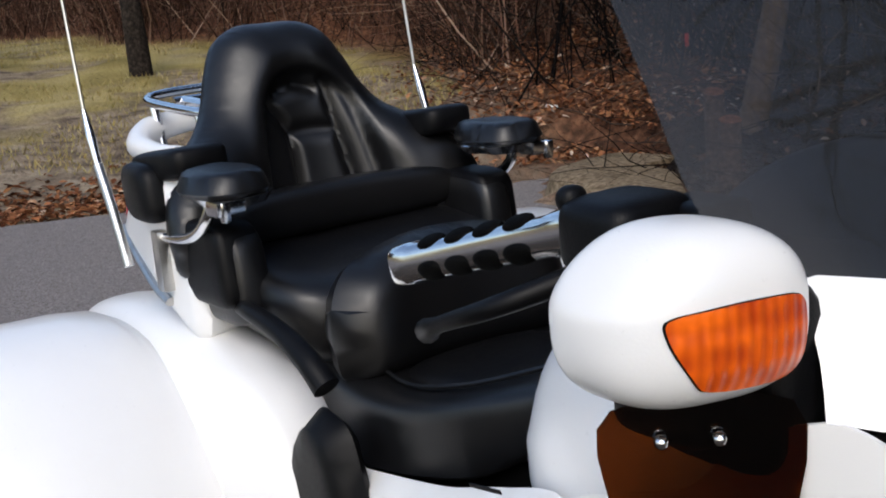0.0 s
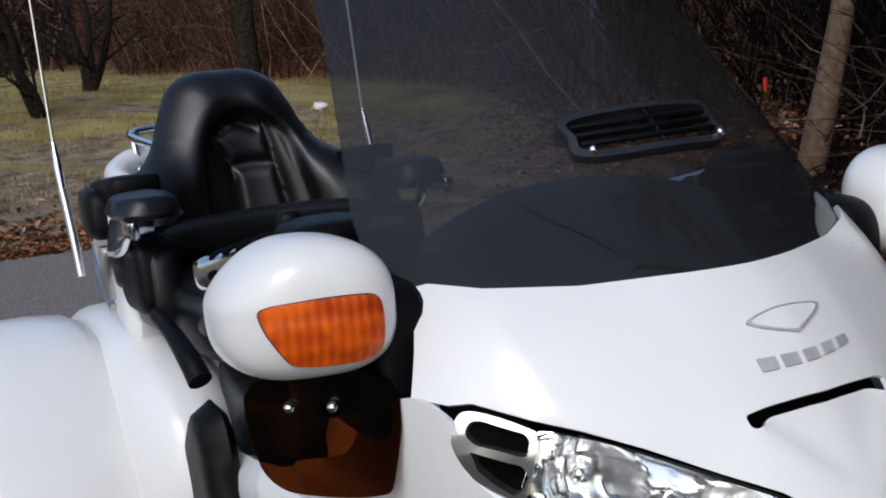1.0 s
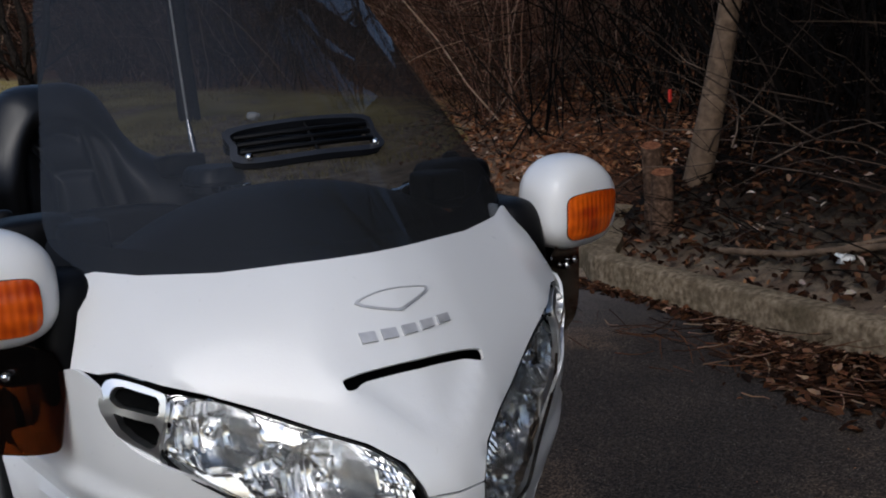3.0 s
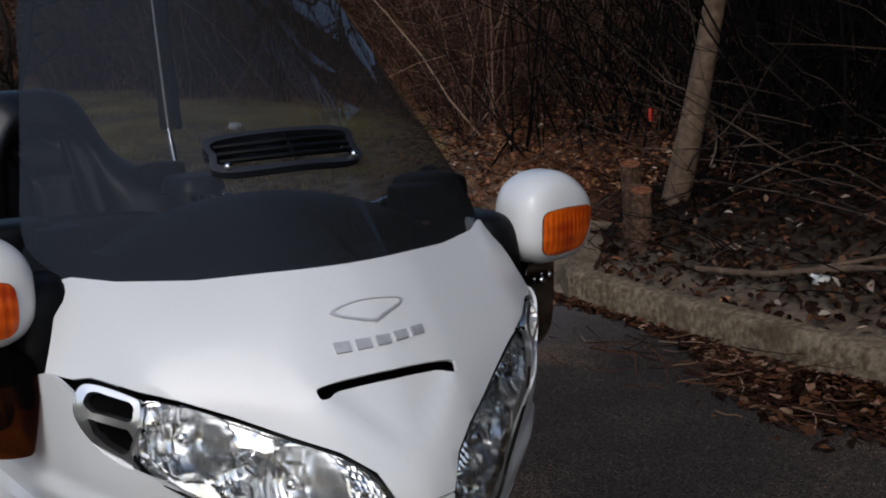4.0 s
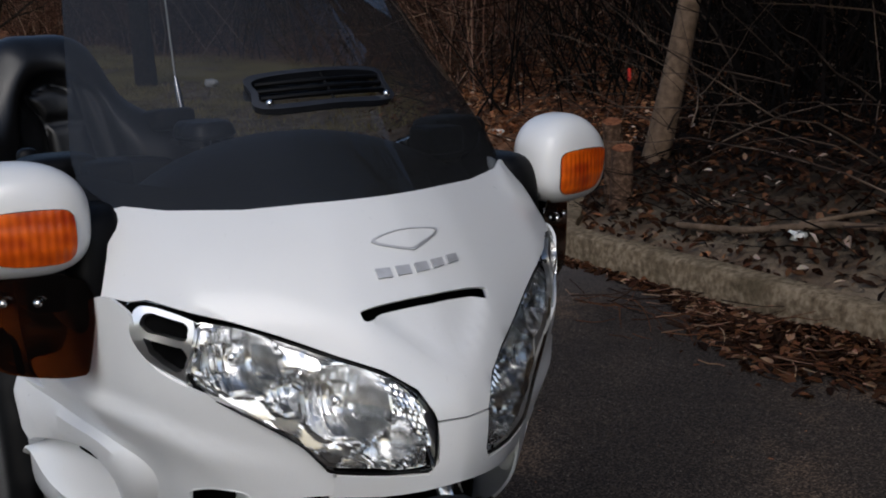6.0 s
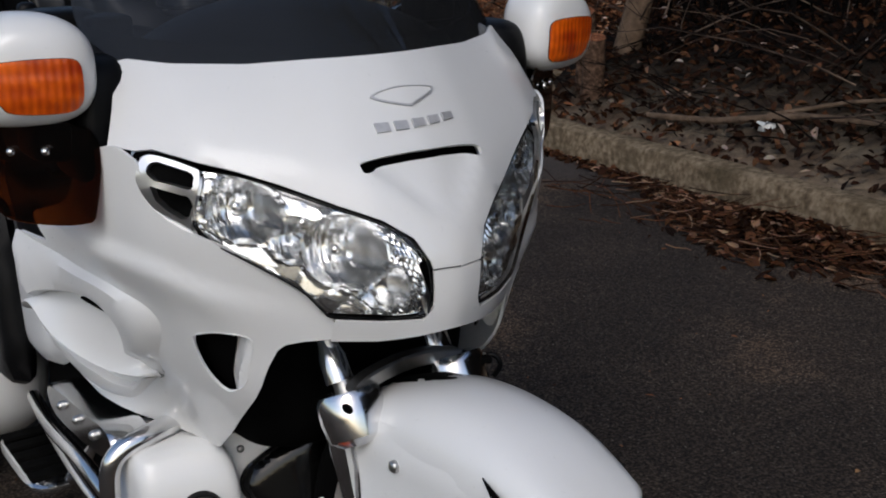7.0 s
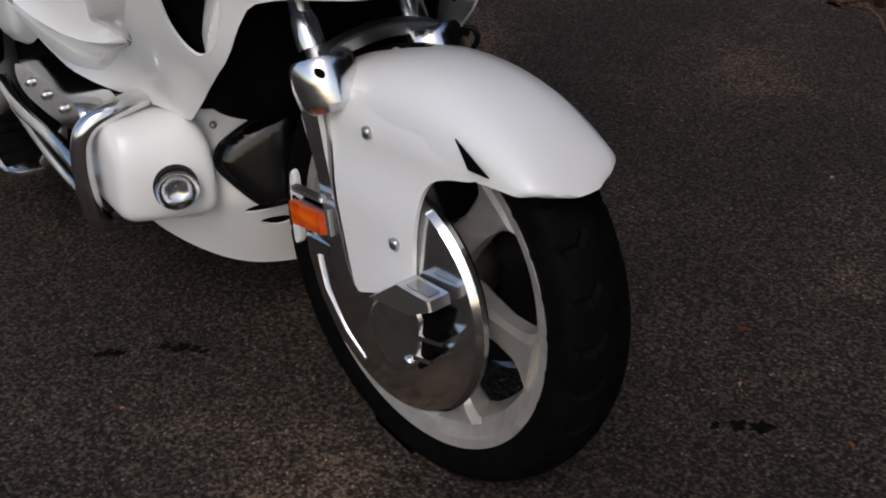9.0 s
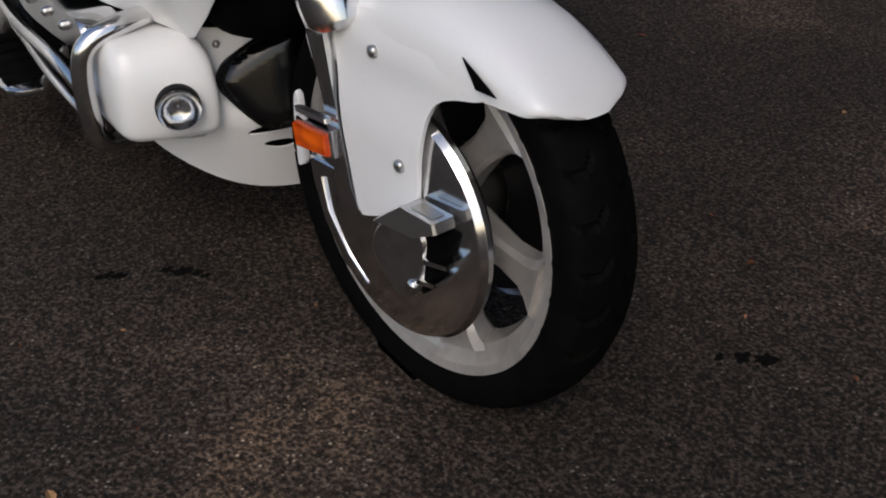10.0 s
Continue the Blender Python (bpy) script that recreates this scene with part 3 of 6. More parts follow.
for _ in range(5200):
    y = rng.uniform(-3.5, 2.6)
    x = -7.25 - 0.04 * (0.2 - y) + 0.28 * max(0, y) ** 1.25 - abs(rng.gauss(0, 0.55)) - 0.05
    if off_road(x, y) > 0:
        leaves.leaf((x, y, height(x, y) + 0.01), rng.uniform(0.02, 0.045), 0.6)
tagged(soup("leaf_litter", leaves.v, leaves.f, LEAF), "thick layer of brown dead oak leaves on the bank", "leaves", kind="stuff")

tagged(soup("shaded_leaves", dim.v, dim.f, LEAF_SHADED), "dead leaves behind the kerb, darkened in colour for the thicket's shade", "leaves", kind="stuff")

drift = Heap()
for _ in range(3600):
    x = rng.gauss(-1.62, 0.30)
    y = 2.66 - 0.104 * (x + 1.15) - 0.1 - abs(rng.gauss(0, 0.17)) * math.exp(-((x + 1.4) / 0.8) ** 2) - rng.random() * 0.02
    if rng.random() < 0.25:
        x = rng.uniform(-4.2, -1.0)
        y = 2.60 - 0.104 * (x + 1.15) - abs(rng.gauss(0, 0.05))
    deep = 0.09 * math.exp(-(((x + 1.4) / 0.45) ** 2 + ((y - 2.45) / 0.14) ** 2))
    drift.leaf((x, y, 0.01 + rng.random() * deep), rng.uniform(0.012, 0.036), 0.7)
for _ in range(260):
    x, y = rng.gauss(-1.6, 0.5), rng.gauss(2.38, 0.13)
    if off_road(x, y) < -0.03:
        a = rng.uniform(-0.6, 0.6)
        drift.stick(bent((x, y, 0.02 + 0.05 * rng.random()), (math.cos(a), math.sin(a), 0.02), rng.uniform(0.08, 0.3), 3, 0.15), 0.003, 0.0015, 3)
tagged(soup("leaf_drift", drift.v, drift.f, LEAF_DRIFT), "drift of dead leaves and sticks against the kerb", "leaves", kind="stuff")

brush = Heap()
for _ in range(2600):
    x, y = rng.uniform(-11, 4), 3.0 + 5.5 * rng.random() ** 1.3
    d = off_road(x, y)
    if d < 0.25 or bank_share(x, y) < 0.5:
        continue
    a = rng.uniform(0, 6.28)
    up = rng.uniform(0.05, 0.5)
    brush.stick(bent((x, y, height(x, y) + rng.uniform(0.0, 0.08)), (math.cos(a), math.sin(a), up), rng.uniform(0.2, 1.1), 5, 0.16), rng.uniform(0.002, 0.006), 0.0012, 3)
tagged(soup("fallen_sticks", brush.v, brush.f, SHADED_STICK), "tangle of thin fallen sticks and vines on the bank", "sticks", kind="stuff")

def stems(heap, count, place, tall, r0, r1, twigs):
    for _ in range(count):
        x, y = place()
        if bank_share(x, y) < 0.6 or off_road(x, y) < 1.2:
            continue
        pts = bent((x, y, height(x, y) - 0.02), (rng.gauss(0, 0.35), rng.gauss(0, 0.35), 1), rng.uniform(*tall), 6, 0.13)
        heap.stick(pts, rng.uniform(r0, r1), r0 * 0.5, 3)
        for _ in range(rng.randint(*twigs)):
            p = pts[rng.randint(2, 5)]
            heap.stick(bent(p, (rng.gauss(0, 1), rng.gauss(0, 1), rng.uniform(-0.2, 0.8)), rng.uniform(0.3, 1.3), 4, 0.2), r0, r0 * 0.25, 3)


# stems in the darkened colour, which carries the thicket's shade
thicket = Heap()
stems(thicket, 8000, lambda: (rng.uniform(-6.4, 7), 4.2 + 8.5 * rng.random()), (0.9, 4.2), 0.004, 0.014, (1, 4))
tagged(soup("thicket", thicket.v, thicket.f, SHADED_STICK), "dense leafless thicket of thin stems, coloured near-black for its inner shade", "bushes", kind="stuff")

brushwood = Heap()
stems(brushwood, 5200, lambda: (rng.uniform(-26, -7), 4.9 + 6.5 * rng.random() ** 1.4), (0.6, 3.2), 0.004, 0.011, (2, 4))
tagged(soup("brushwood", brushwood.v, brushwood.f, FAR_STICK), "reddish-brown leafless brush along the edge of the lawn", "bushes", kind="stuff")

far_wood = Heap()
for k in range(4200):
    x, y = (rng.uniform(-46, -29), rng.uniform(-24, 32)) if k % 3 else (rng.uniform(-34, -8), rng.uniform(9, 20))
    z = height(x, y) - 0.1
    h = rng.uniform(1.5, 5.5)
    pts = bent((x, y, z), (rng.gauss(0, 0.3), rng.gauss(0, 0.3), 1), h, 5, 0.14)
    far_wood.stick(pts, rng.uniform(0.02, 0.06), 0.01, 3)
    for _ in range(5):
        p = pts[rng.randint(1, 4)]
        far_wood.stick(bent(p, (rng.gauss(0, 1), rng.gauss(0, 1), rng.uniform(0, 0.9)), rng.uniform(0.8, 2.2), 3, 0.25), 0.018, 0.006, 3)
for _ in range(150):
    x, y = rng.uniform(-50, -30), rng.uniform(-24, 32)
    far_wood.stick(bent((x, y, 0.5), (rng.gauss(0, 0.06), rng.gauss(0, 0.06), 1), rng.uniform(8, 13), 5, 0.04), rng.uniform(0.08, 0.2), 0.03, 5)
tagged(soup("far_woods", far_wood.v, far_wood.f, FAR_STICK), "dense leafless brown woods beyond the lawn", "woods", kind="stuff")

grass = Heap()
for _ in range(52000):
    r = rng.random() ** 1.6
    x, y = -7.4 - 34 * r, rng.uniform(-6, 4) + (12 + 10 * r) * (rng.random() - 0.15)
    if off_road(x, y) < 0.2 or bank_share(x, y) > 0.5 or noise.noise((x * 0.5, y * 0.5, 9)) < -0.1 - 0.25 * step01((-x - 9) / 6):
        continue
    grass.blade((x, y, height(x, y) - 0.005), rng.uniform(0.03, 0.08), (rng.gauss(0, 0.03), rng.gauss(0, 0.03)))
tagged(soup("dry_grass", grass.v, grass.f, BLADE), "short dry yellow winter grass of the lawn", "grass", kind="stuff")

# backdrop behind the woods, their inner shade put into its near-black colour
m, nt, out = material("far_wood_shade")
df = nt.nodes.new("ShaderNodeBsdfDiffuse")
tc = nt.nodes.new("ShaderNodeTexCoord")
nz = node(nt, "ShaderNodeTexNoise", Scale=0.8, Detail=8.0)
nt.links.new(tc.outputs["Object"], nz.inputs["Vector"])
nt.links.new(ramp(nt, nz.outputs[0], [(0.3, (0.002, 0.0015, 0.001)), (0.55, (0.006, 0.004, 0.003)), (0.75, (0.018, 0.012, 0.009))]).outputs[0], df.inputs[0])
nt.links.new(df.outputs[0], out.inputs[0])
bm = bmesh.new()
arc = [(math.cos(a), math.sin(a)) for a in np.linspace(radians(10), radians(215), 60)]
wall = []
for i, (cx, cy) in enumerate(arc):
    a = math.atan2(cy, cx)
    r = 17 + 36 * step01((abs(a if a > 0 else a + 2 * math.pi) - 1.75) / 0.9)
    # kept tall, which also holds sky light off the woods
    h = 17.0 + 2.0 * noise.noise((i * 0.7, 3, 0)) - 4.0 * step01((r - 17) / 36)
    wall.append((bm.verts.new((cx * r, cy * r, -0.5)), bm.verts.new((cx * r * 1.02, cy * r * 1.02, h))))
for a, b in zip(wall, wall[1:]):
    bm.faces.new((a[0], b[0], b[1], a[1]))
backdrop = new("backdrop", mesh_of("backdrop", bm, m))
tagged(backdrop, "near-black backdrop coloured for the shade deep in the distant leafless woods", "woods", kind="structure")


# ---- trees ----
def grow(heap, p, d, length, r, depth):
    pts = bent(p, d, length, 5, 0.10 + 0.03 * (3 - depth))
    heap.stick(pts, r, r * 0.55, 6 if depth > 1 else 4 if depth else 3)
    if depth == 0:
        return
    for _ in range(4 if depth > 1 else 5):
        k = rng.randint(2, 5)
        q = pts[k]
        dd = (pts[k] - pts[k - 1]).normalized()
        side = Vector((rng.gauss(0, 1), rng.gauss(0, 1), rng.gauss(0.15, 0.5))).normalized()
        grow(heap, q, dd * 0.75 + side * 0.8, length * rng.uniform(0.45, 0.7), r * 0.45, depth - 1)


def tree(label, at, d, height_m, r, mat=BARK, first=0.35, depth=2, limbs=9, stems=1, group=""):
    ob = thing("tree", label, "tree", at, group=group)
    crown = Heap()
    for s in range(stems):
        dd = Vector(d) + (Vector((rng.gauss(0, 0.35), rng.gauss(0, 0.35), 0)) if stems > 1 else Vector())
        pts = bent((0, 0, -0.1), dd, height_m, 9, 0.035 if stems == 1 else 0.12)
        part("trunk", tube([tuple(q) for q in pts], [r * 1.35, r, r * 0.9, r * 0.75, r * 0.6, r * 0.4, r * 0.2], 12, 3), mat, ob)
        for _ in range(limbs):
            k = rng.randint(int(9 * first), 9)
            a = rng.uniform(0, 6.28)
            grow(crown, pts[k], (math.cos(a), math.sin(a), rng.uniform(0.25, 0.9)), height_m * rng.uniform(0.2, 0.38), r * 0.4 * (1.1 - k / 12), depth)
    c = soup("crown", crown.v, crown.f, mat, True)
    c.parent = ob
    return ob


tree("slender leaning smooth-barked tree behind the kerb", (-3.81, 3.88, height(-3.81, 3.88)), (0.10, 0.19, 1), 6.5, 0.062, SMOOTH_BARK, 0.6, 2, 7)
tree("tall bare tree standing on the dry lawn", (-12.4, 3.87, height(-12.4, 3.87)), (-0.05, -0.09, 1), 9, 0.10, BARK, 0.35, 2, 8)
for x, y, h in ((-14.2, 1.75, 3.4), (-16.6, 2.85, 3.4), (-13.2, -0.6, 3.6)):
    tree("small spreading leafless orchard tree on the lawn", (x, y, height(x, y)), (0.05, 0.1, 1), h, 0.06, BARK, 0.2, 2, 7, 3, group="orchard trees")
for x, y, h, r in ((-6.5, 7.5, 15, 0.17), (-2.9, 6.4, 16, 0.20), (-0.8, 7.4, 16, 0.24), (1.6, 6.0, 15, 0.18), (4.5, 7.0, 16, 0.22), (-9.5, 10.5, 14, 0.16), (-4.6, 9.2, 17, 0.2), (7.5, 5.0, 15, 0.24), (-1.9, 9.6, 17, 0.22), (0.4, 10.2, 17, 0.24)):
    tree("tall leafless woodland tree on the leafy bank", (x, y, height(x, y)), (rng.gauss(0, 0.05), rng.gauss(-0.06, 0.05), 1), h, r, BARK, 0.3, 2, 15, group="woodland trees")


def stump(label, at, h, r, lean, slope):
    ob = thing("tree_stump", label, "stump", at, group="stumps")
    rings = []
    for i in range(9):
        t = i / 8
        z = h * t
        rr = r * (1.25 - 0.3 * min(1, t * 3) + 0.03 * math.sin(5 * t))
        rings.append([(lean[0] * z + rr * math.cos(a) * (1 + 0.08 * math.sin(3 * a + 1)), lean[1] * z + rr * math.sin(a), z - 0.06 + (slope * rr * math.cos(a - 2.44) if i == 8 else slope * rr * math.cos(a - 2.44) * t)) for a in np.linspace(0, 2 * math.pi, 17)[:-1]])
    part("bark", loft(rings, caps=False), STUMP_BARK, ob)
    bmx = bmesh.new()
    bmx.faces.new([bmx.verts.new((q[0], q[1], q[2] - 0.004)) for q in rings[-1]])
    part("cut_face", bmx, CUT, ob, "reddish-brown cut wood")
    return ob


stump("tall cut stump with a slanted reddish top beside a leaning tree", (-3.68, 3.5, height(-3.68, 3.5)), 0.47, 0.058, (-0.02, -0.03), 0.35)
stump("short cut stump with a reddish top beside a leaning tree", (-3.53, 3.40, height(-3.53, 3.40)), 0.38, 0.062, (0.03, 0.02), 0.3)

for x, y, lab in ((-4.4, 3.8, "crumpled white plastic litter among the leaves"), (-5.9, 4.3, "scrap of white paper litter on the leafy bank"), (-2.25, 3.28, "crushed pale drinks can among leaves behind the kerb"), (-11.6, 4.35, "white plastic bag caught at the edge of the woods")):
    big = 0.10 if x < -10 else 0.05
    ob = new("litter", mesh_of("litter", pillow((big, big * 0.7, big * 0.5), 0.9, lambda a, b, c: (a + 0.2 * big * noise.noise((a / big * 2, b / big * 2, 1)), b + 0.3 * big * noise.noise((a / big * 2, b / big * 2, 7)), c + 0.3 * big * noise.noise((a / big * 3, c / big * 3, 3))), 16, 10), LITTER, 25))
    ob.location = (x, y, height(x, y) + big * 0.4)
    tagged(ob, lab, "litter", group="litter")

log = Heap()
log.stick([Vector((x, y, height(x, y) + 0.05)) for x, y in ((-2.9, 3.2), (-2.5, 3.22), (-2.1, 3.34), (-1.6, 3.38), (-1.1, 3.34), (-0.5, 3.38))], 0.016, 0.02, 7)
log.stick([Vector((x, y, height(x, y) + 0.06)) for x, y in ((-2.25, 3.30), (-1.95, 3.46), (-1.6, 3.58), (-1.1, 3.66))], 0.012, 0.008, 6)
tagged(soup("fallen_branch", log.v, log.f, SMOOTH_BARK, True), "fallen forked bare branch lying behind the kerb", "branch")
tag = new("marking_tape", mesh_of("marking_tape", block((0.02, 0.02, 0.09), 0.004), RED_TAG))
tag.location = (-5.4, 5.15, 0.72)
tagged(tag, "red marking tape tied to a stem in the thicket", "tape")

vines = Heap()
for _ in range(420):
    x, y = rng.uniform(-9, 3), rng.uniform(3.05, 6.5)
    if bank_share(x, y) < 0.5 or off_road(x, y) < 0.35:
        continue
    a = rng.uniform(0, 6.28)
    vines.stick(bent((x, y, height(x, y) + rng.uniform(0, 0.5)), (math.cos(a), math.sin(a), rng.uniform(0.0, 0.9)), rng.uniform(0.4, 1.7), 8, 0.17), rng.uniform(0.002, 0.006), 0.0012, 4)
tagged(soup("dead_vines", vines.v, vines.f, TWIG, True), "pale dead vines and bent branches in the thicket", "branches", kind="stuff")

# stains and crumbs on the asphalt
for x, y, r in ((-0.449, -0.312, 0.011), (-0.436, -0.296, 0.008), (-0.412, -0.222, 0.009), (-0.396, -0.200, 0.011), (-0.378, -0.184, 0.008), (-0.362, -0.176, 0.006), (0.292, 0.424, 0.013), (0.272, 0.398, 0.010), (0.252, 0.372, 0.007)):
    bmx = bmesh.new()
    ring = []
    for k in range(26):
        w = 2 * math.pi * k / 26
        rr = r * (1 + 0.85 * noise.noise((x * 90 + 1.6 * math.cos(w), y * 90 + 1.6 * math.sin(w), 0.4)) + 0.3 * noise.noise((x * 50 + 5 * math.cos(w), 5 * math.sin(w), 2.0)))
        ring.append(bmx.verts.new((x + rr * math.cos(w), y + 1.4 * rr * math.sin(w), 0.0052)))
    bmx.faces.new(ring)
    ob = new("oil_stain", mesh_of("oil_stain", bmx, OIL))
    tagged(ob, "small dark ragged oil stain on the asphalt", "stain", group="oil stains")
crumbs = Heap()
for x, y in ((0.40, 0.498), (0.10, 0.60), (-0.58, 0.80), (0.55, 0.1), (-0.2, 1.2), (-0.75, 1.13), (0.2, 0.95), (-1.0, 0.7), (-0.1, 1.7), (-0.9, 1.6), (0.0, -0.55), (0.3, -0.35)):
    crumbs.leaf((x, y, 0.008), rng.uniform(0.008, 0.016), 0.2)
for _ in range(420):
    x, y = rng.uniform(-4, 2), rng.uniform(-1.2, 2.5)
    crumbs.leaf((x, y, 0.007), rng.uniform(0.002, 0.006), 0.3)
tagged(soup("leaf_crumbs", crumbs.v, crumbs.f, LEAF), "scattered leaf crumbs and grit on the asphalt", "debris", kind="stuff")


# ---- the three-wheeled touring motorcycle: x ahead, y to its left, origin under the front axle ----
bike = thing("motorcycle_trike", "white three-wheeled touring motorcycle with black seat and smoked screen", "motorcycle", (0, -0.012, 0))

NOSE = [(0.60, 0.0), (0.66, 0.045), (0.72, 0.075), (0.78, 0.08), (0.85, 0.05), (0.89, 0.018), (0.96, -0.035), (1.0, -0.075), (1.05, -0.14), (1.1, -0.22)]
SWEEP = [(0, 0), (0.04, 0.006), (0.083, 0.018), (0.143, 0.047), (0.18, 0.066), (0.24, 0.098), (0.303, 0.155), (0.36, 0.24), (0.42, 0.36)]
SHARE = [(0.6, 1.6), (0.78, 1.6), (0.85, 1.25), (0.89, 1.0), (1.0, 1.12), (1.1, 1.15)]


def nose_x(y, z):
    return smooth_table(NOSE, z) - smooth_table(SHARE, z) * smooth_table(SWEEP, abs(y), 0.012)


def nose(y, z):
    # a shallow wedge is pressed in under the slot
    w = 0.085 * (z - 0.80) / 0.09
    dent = 0.0
    if 0.80 < z < 0.892 and w > 0:
        dent = 0.010 * step01((w - abs(y)) / 0.018) * step01((z - 0.80) / 0.06)
    return (nose_x(y, z) - dent, y, z)


def both(half):
    """Mirror a half outline that runs from the centre line at one end to the centre line at the other."""
    return list(half) + [(-u, v) for u, v in reversed(half) if abs(u) > 1e-6]


def sharp_corners(pts, n=6):
    """Straight outline, more points on the long runs."""
    out = []
    for a, b in zip(pts, pts[1:] + pts[:1]):
        k = max(1, int(math.hypot(b[0] - a[0], b[1] - a[1]) / (0.02 if len(pts) > 8 else 0.006)))
        out += [(a[0] + (b[0] - a[0]) * i / k, a[1] + (b[1] - a[1]) * i / k) for i in range(k)]
    return out


slot = [(-0.083, 0.8915), (-0.06, 0.896), (-0.02, 0.899), (0.02, 0.899), (0.06, 0.896), (0.083, 0.8915), (0.086, 0.887), (0.082, 0.8805), (0.06, 0.8845), (0.02, 0.8875), (-0.02, 0.8875), (-0.06, 0.8845), (-0.082, 0.8805), (-0.086, 0.887)]
panel = both([(0, 1.004), (0.09, 1.003), (0.16, 1.0), (0.235, 1.003), (0.272, 1.008), (0.288, 1.004), (0.298, 0.972), (0.320, 0.915), (0.299, 0.911), (0.283, 0.913), (0.248, 0.900), (0.212, 0.889), (0.171, 0.872), (0.121, 0.848), (0.08, 0.830), (0.05, 0.807), (0.037, 0.780), (0.034, 0.7705), (0, 0.7705)])
part("nose_fairing", sheet(sharp_corners(panel), nose, -0.004, 0.012, [slot], rounded=False), WHITE, bike)
part("slot_backing", sheet([(-0.1, 0.91), (0.1, 0.91), (0.1, 0.87), (-0.1, 0.87)], lambda y, z: (nose_x(y, z) - 0.028, y, z), 0.002, 0.02, rounded=False), DARK, bike)
badge = [(-0.046, 0.960), (-0.012, 0.969), (0.02, 0.968), (0.047, 0.962), (0.012, 0.950), (-0.004, 0.948)]
b_in = [(-0.041, 0.9602), (-0.0115, 0.9680), (0.02, 0.9672), (0.044, 0.9618), (0.0115, 0.9518), (-0.004, 0.9498)]
emblem = part("emblem", sheet(badge, lambda y, z: (nose_x(y, z) + 0.0035, y, z), 0.003, 0.006, [b_in]), GREY_TRIM, bike, "plain silver wing-shaped badge")
part("emblem_field", sheet(b_in, lambda y, z: (nose_x(y, z) + 0.0015, y, z), 0.001, 0.006), WHITE, emblem)
for i in range(5):
    y0 = -0.054 + i * 0.0238
    part("lettering_bar", sheet([(y0, 0.9225 + 0.001 * i), (y0 + 0.017, 0.923 + 0.001 * i), (y0 + 0.017, 0.9325 + 0.0005 * i), (y0, 0.9325 + 0.0005 * i)], lambda y, z: (nose_x(y, z) + 0.004, y, z), 0.003, 0.01, rounded=False), GREY_TRIM, bike, "plain silver raised bar")
chin = both([(0, 0.768), (0.034, 0.768), (0.032, 0.721), (0.041, 0.704), (0.131, 0.709), (0.131, 0.678), (0.085, 0.678), (0.043, 0.681), (0, 0.686)])
part("chin_panel", sheet(sharp_corners(chin), lambda y, z: (nose_x(y, z), y, z), -0.004, 0.012, rounded=False), WHITE, bike)

LAMP = [(0.252, 0.851), (0.242, 0.883), (0.212, 0.880), (0.171, 0.863), (0.121, 0.839), (0.08, 0.821), (0.054, 0.799), (0.042, 0.771), (0.040, 0.721), (0.049, 0.712), (0.129, 0.716), (0.145, 0.728), (0.165, 0.755), (0.205, 0.783), (0.24, 0.807), (0.254, 0.83)]
GRILL = [(0.305, 0.881), (0.297, 0.903), (0.283, 0.907), (0.254, 0.895), (0.249, 0.885), (0.260, 0.837), (0.260, 0.810), (0.276, 0.825), (0.297, 0.855)]
HOLE_A = [(0.2955, 0.889), (0.290, 0.8985), (0.2825, 0.900), (0.257, 0.890), (0.2545, 0.884), (0.2575, 0.872), (0.262, 0.870), (0.290, 0.8795)]
HOLE_B = [(0.294, 0.8725), (0.262, 0.861), (0.2585, 0.852), (0.262, 0.838), (0.2675, 0.833), (0.280, 0.843), (0.290, 0.856)]


def grown(pts, k):
    c = np.mean(np.array(pts), axis=0)
    return [tuple(c + (np.array(q) - c) * (1 + k / max(0.02, np.linalg.norm(np.array(q) - c)))) for q in pts]


LAMP = grown(LAMP, 0.0036)


def facet(i, j, k):
    v = math.sin(i * 12.9898 + j * 78.233 + k * 37.719) * 43758.5453
    return v - math.floor(v)


BOWLS = ((0.206, 0.842, 0.036, 0.030), (0.116, 0.790, 0.040, 0.040), (0.080, 0.748, 0.026, 0.022), (0.162, 0.806, 0.026, 0.018))


def reflector(s):
    def fn(y, z):
        a = abs(y)
        x = nose_x(y, z) - 0.016
        for cy, cz, r, deep in BOWLS:
            d = math.hypot(a - cy, (z - cz) * 0.9) / r
            if d < 1:
                # a deep bowl cut into upright bands, stepped row by row
                band = math.floor((a - cy) / (r * 0.22))
                lift = facet(band, round(cz * 900), 3) - 0.5
                u = (a - cy) / (r * 0.22) - band - 0.5
                x -= deep * (1 - d * d) + 0.003
                x += 0.011 * lift * (1 - d) + 0.0034 * (0.25 - u * u) + 0.012 * (facet(math.floor((z - cz) / (r * 0.5)), band // 2, 5) - 0.5) * (z - cz) / r
                return (x, y, z)
            if d < 1.10:
                return (x + 0.002, y, z)
        # broad slanted panes between the bowls, finely fluted near the inner corner
        i, j = math.floor((a + 0.5 * z) / 0.030), math.floor((z - 0.4 * a) / 0.040)
        u, v = (a + 0.5 * z) / 0.030 - i - 0.5, (z - 0.4 * a) / 0.040 - j - 0.5
        x += 0.010 * (facet(i, j, 1) - 0.5) * u - 0.019 * (facet(i, j, 2) * 0.6 + 0.4) * v
        if a < 0.10:
            x += 0.0010 * math.sin(a * 900 + z * 420)
        return (x, y, z)
    return sheet([(s * u, v) for u, v in grown(LAMP, -0.002)], fn, 0.0, 0.0028)


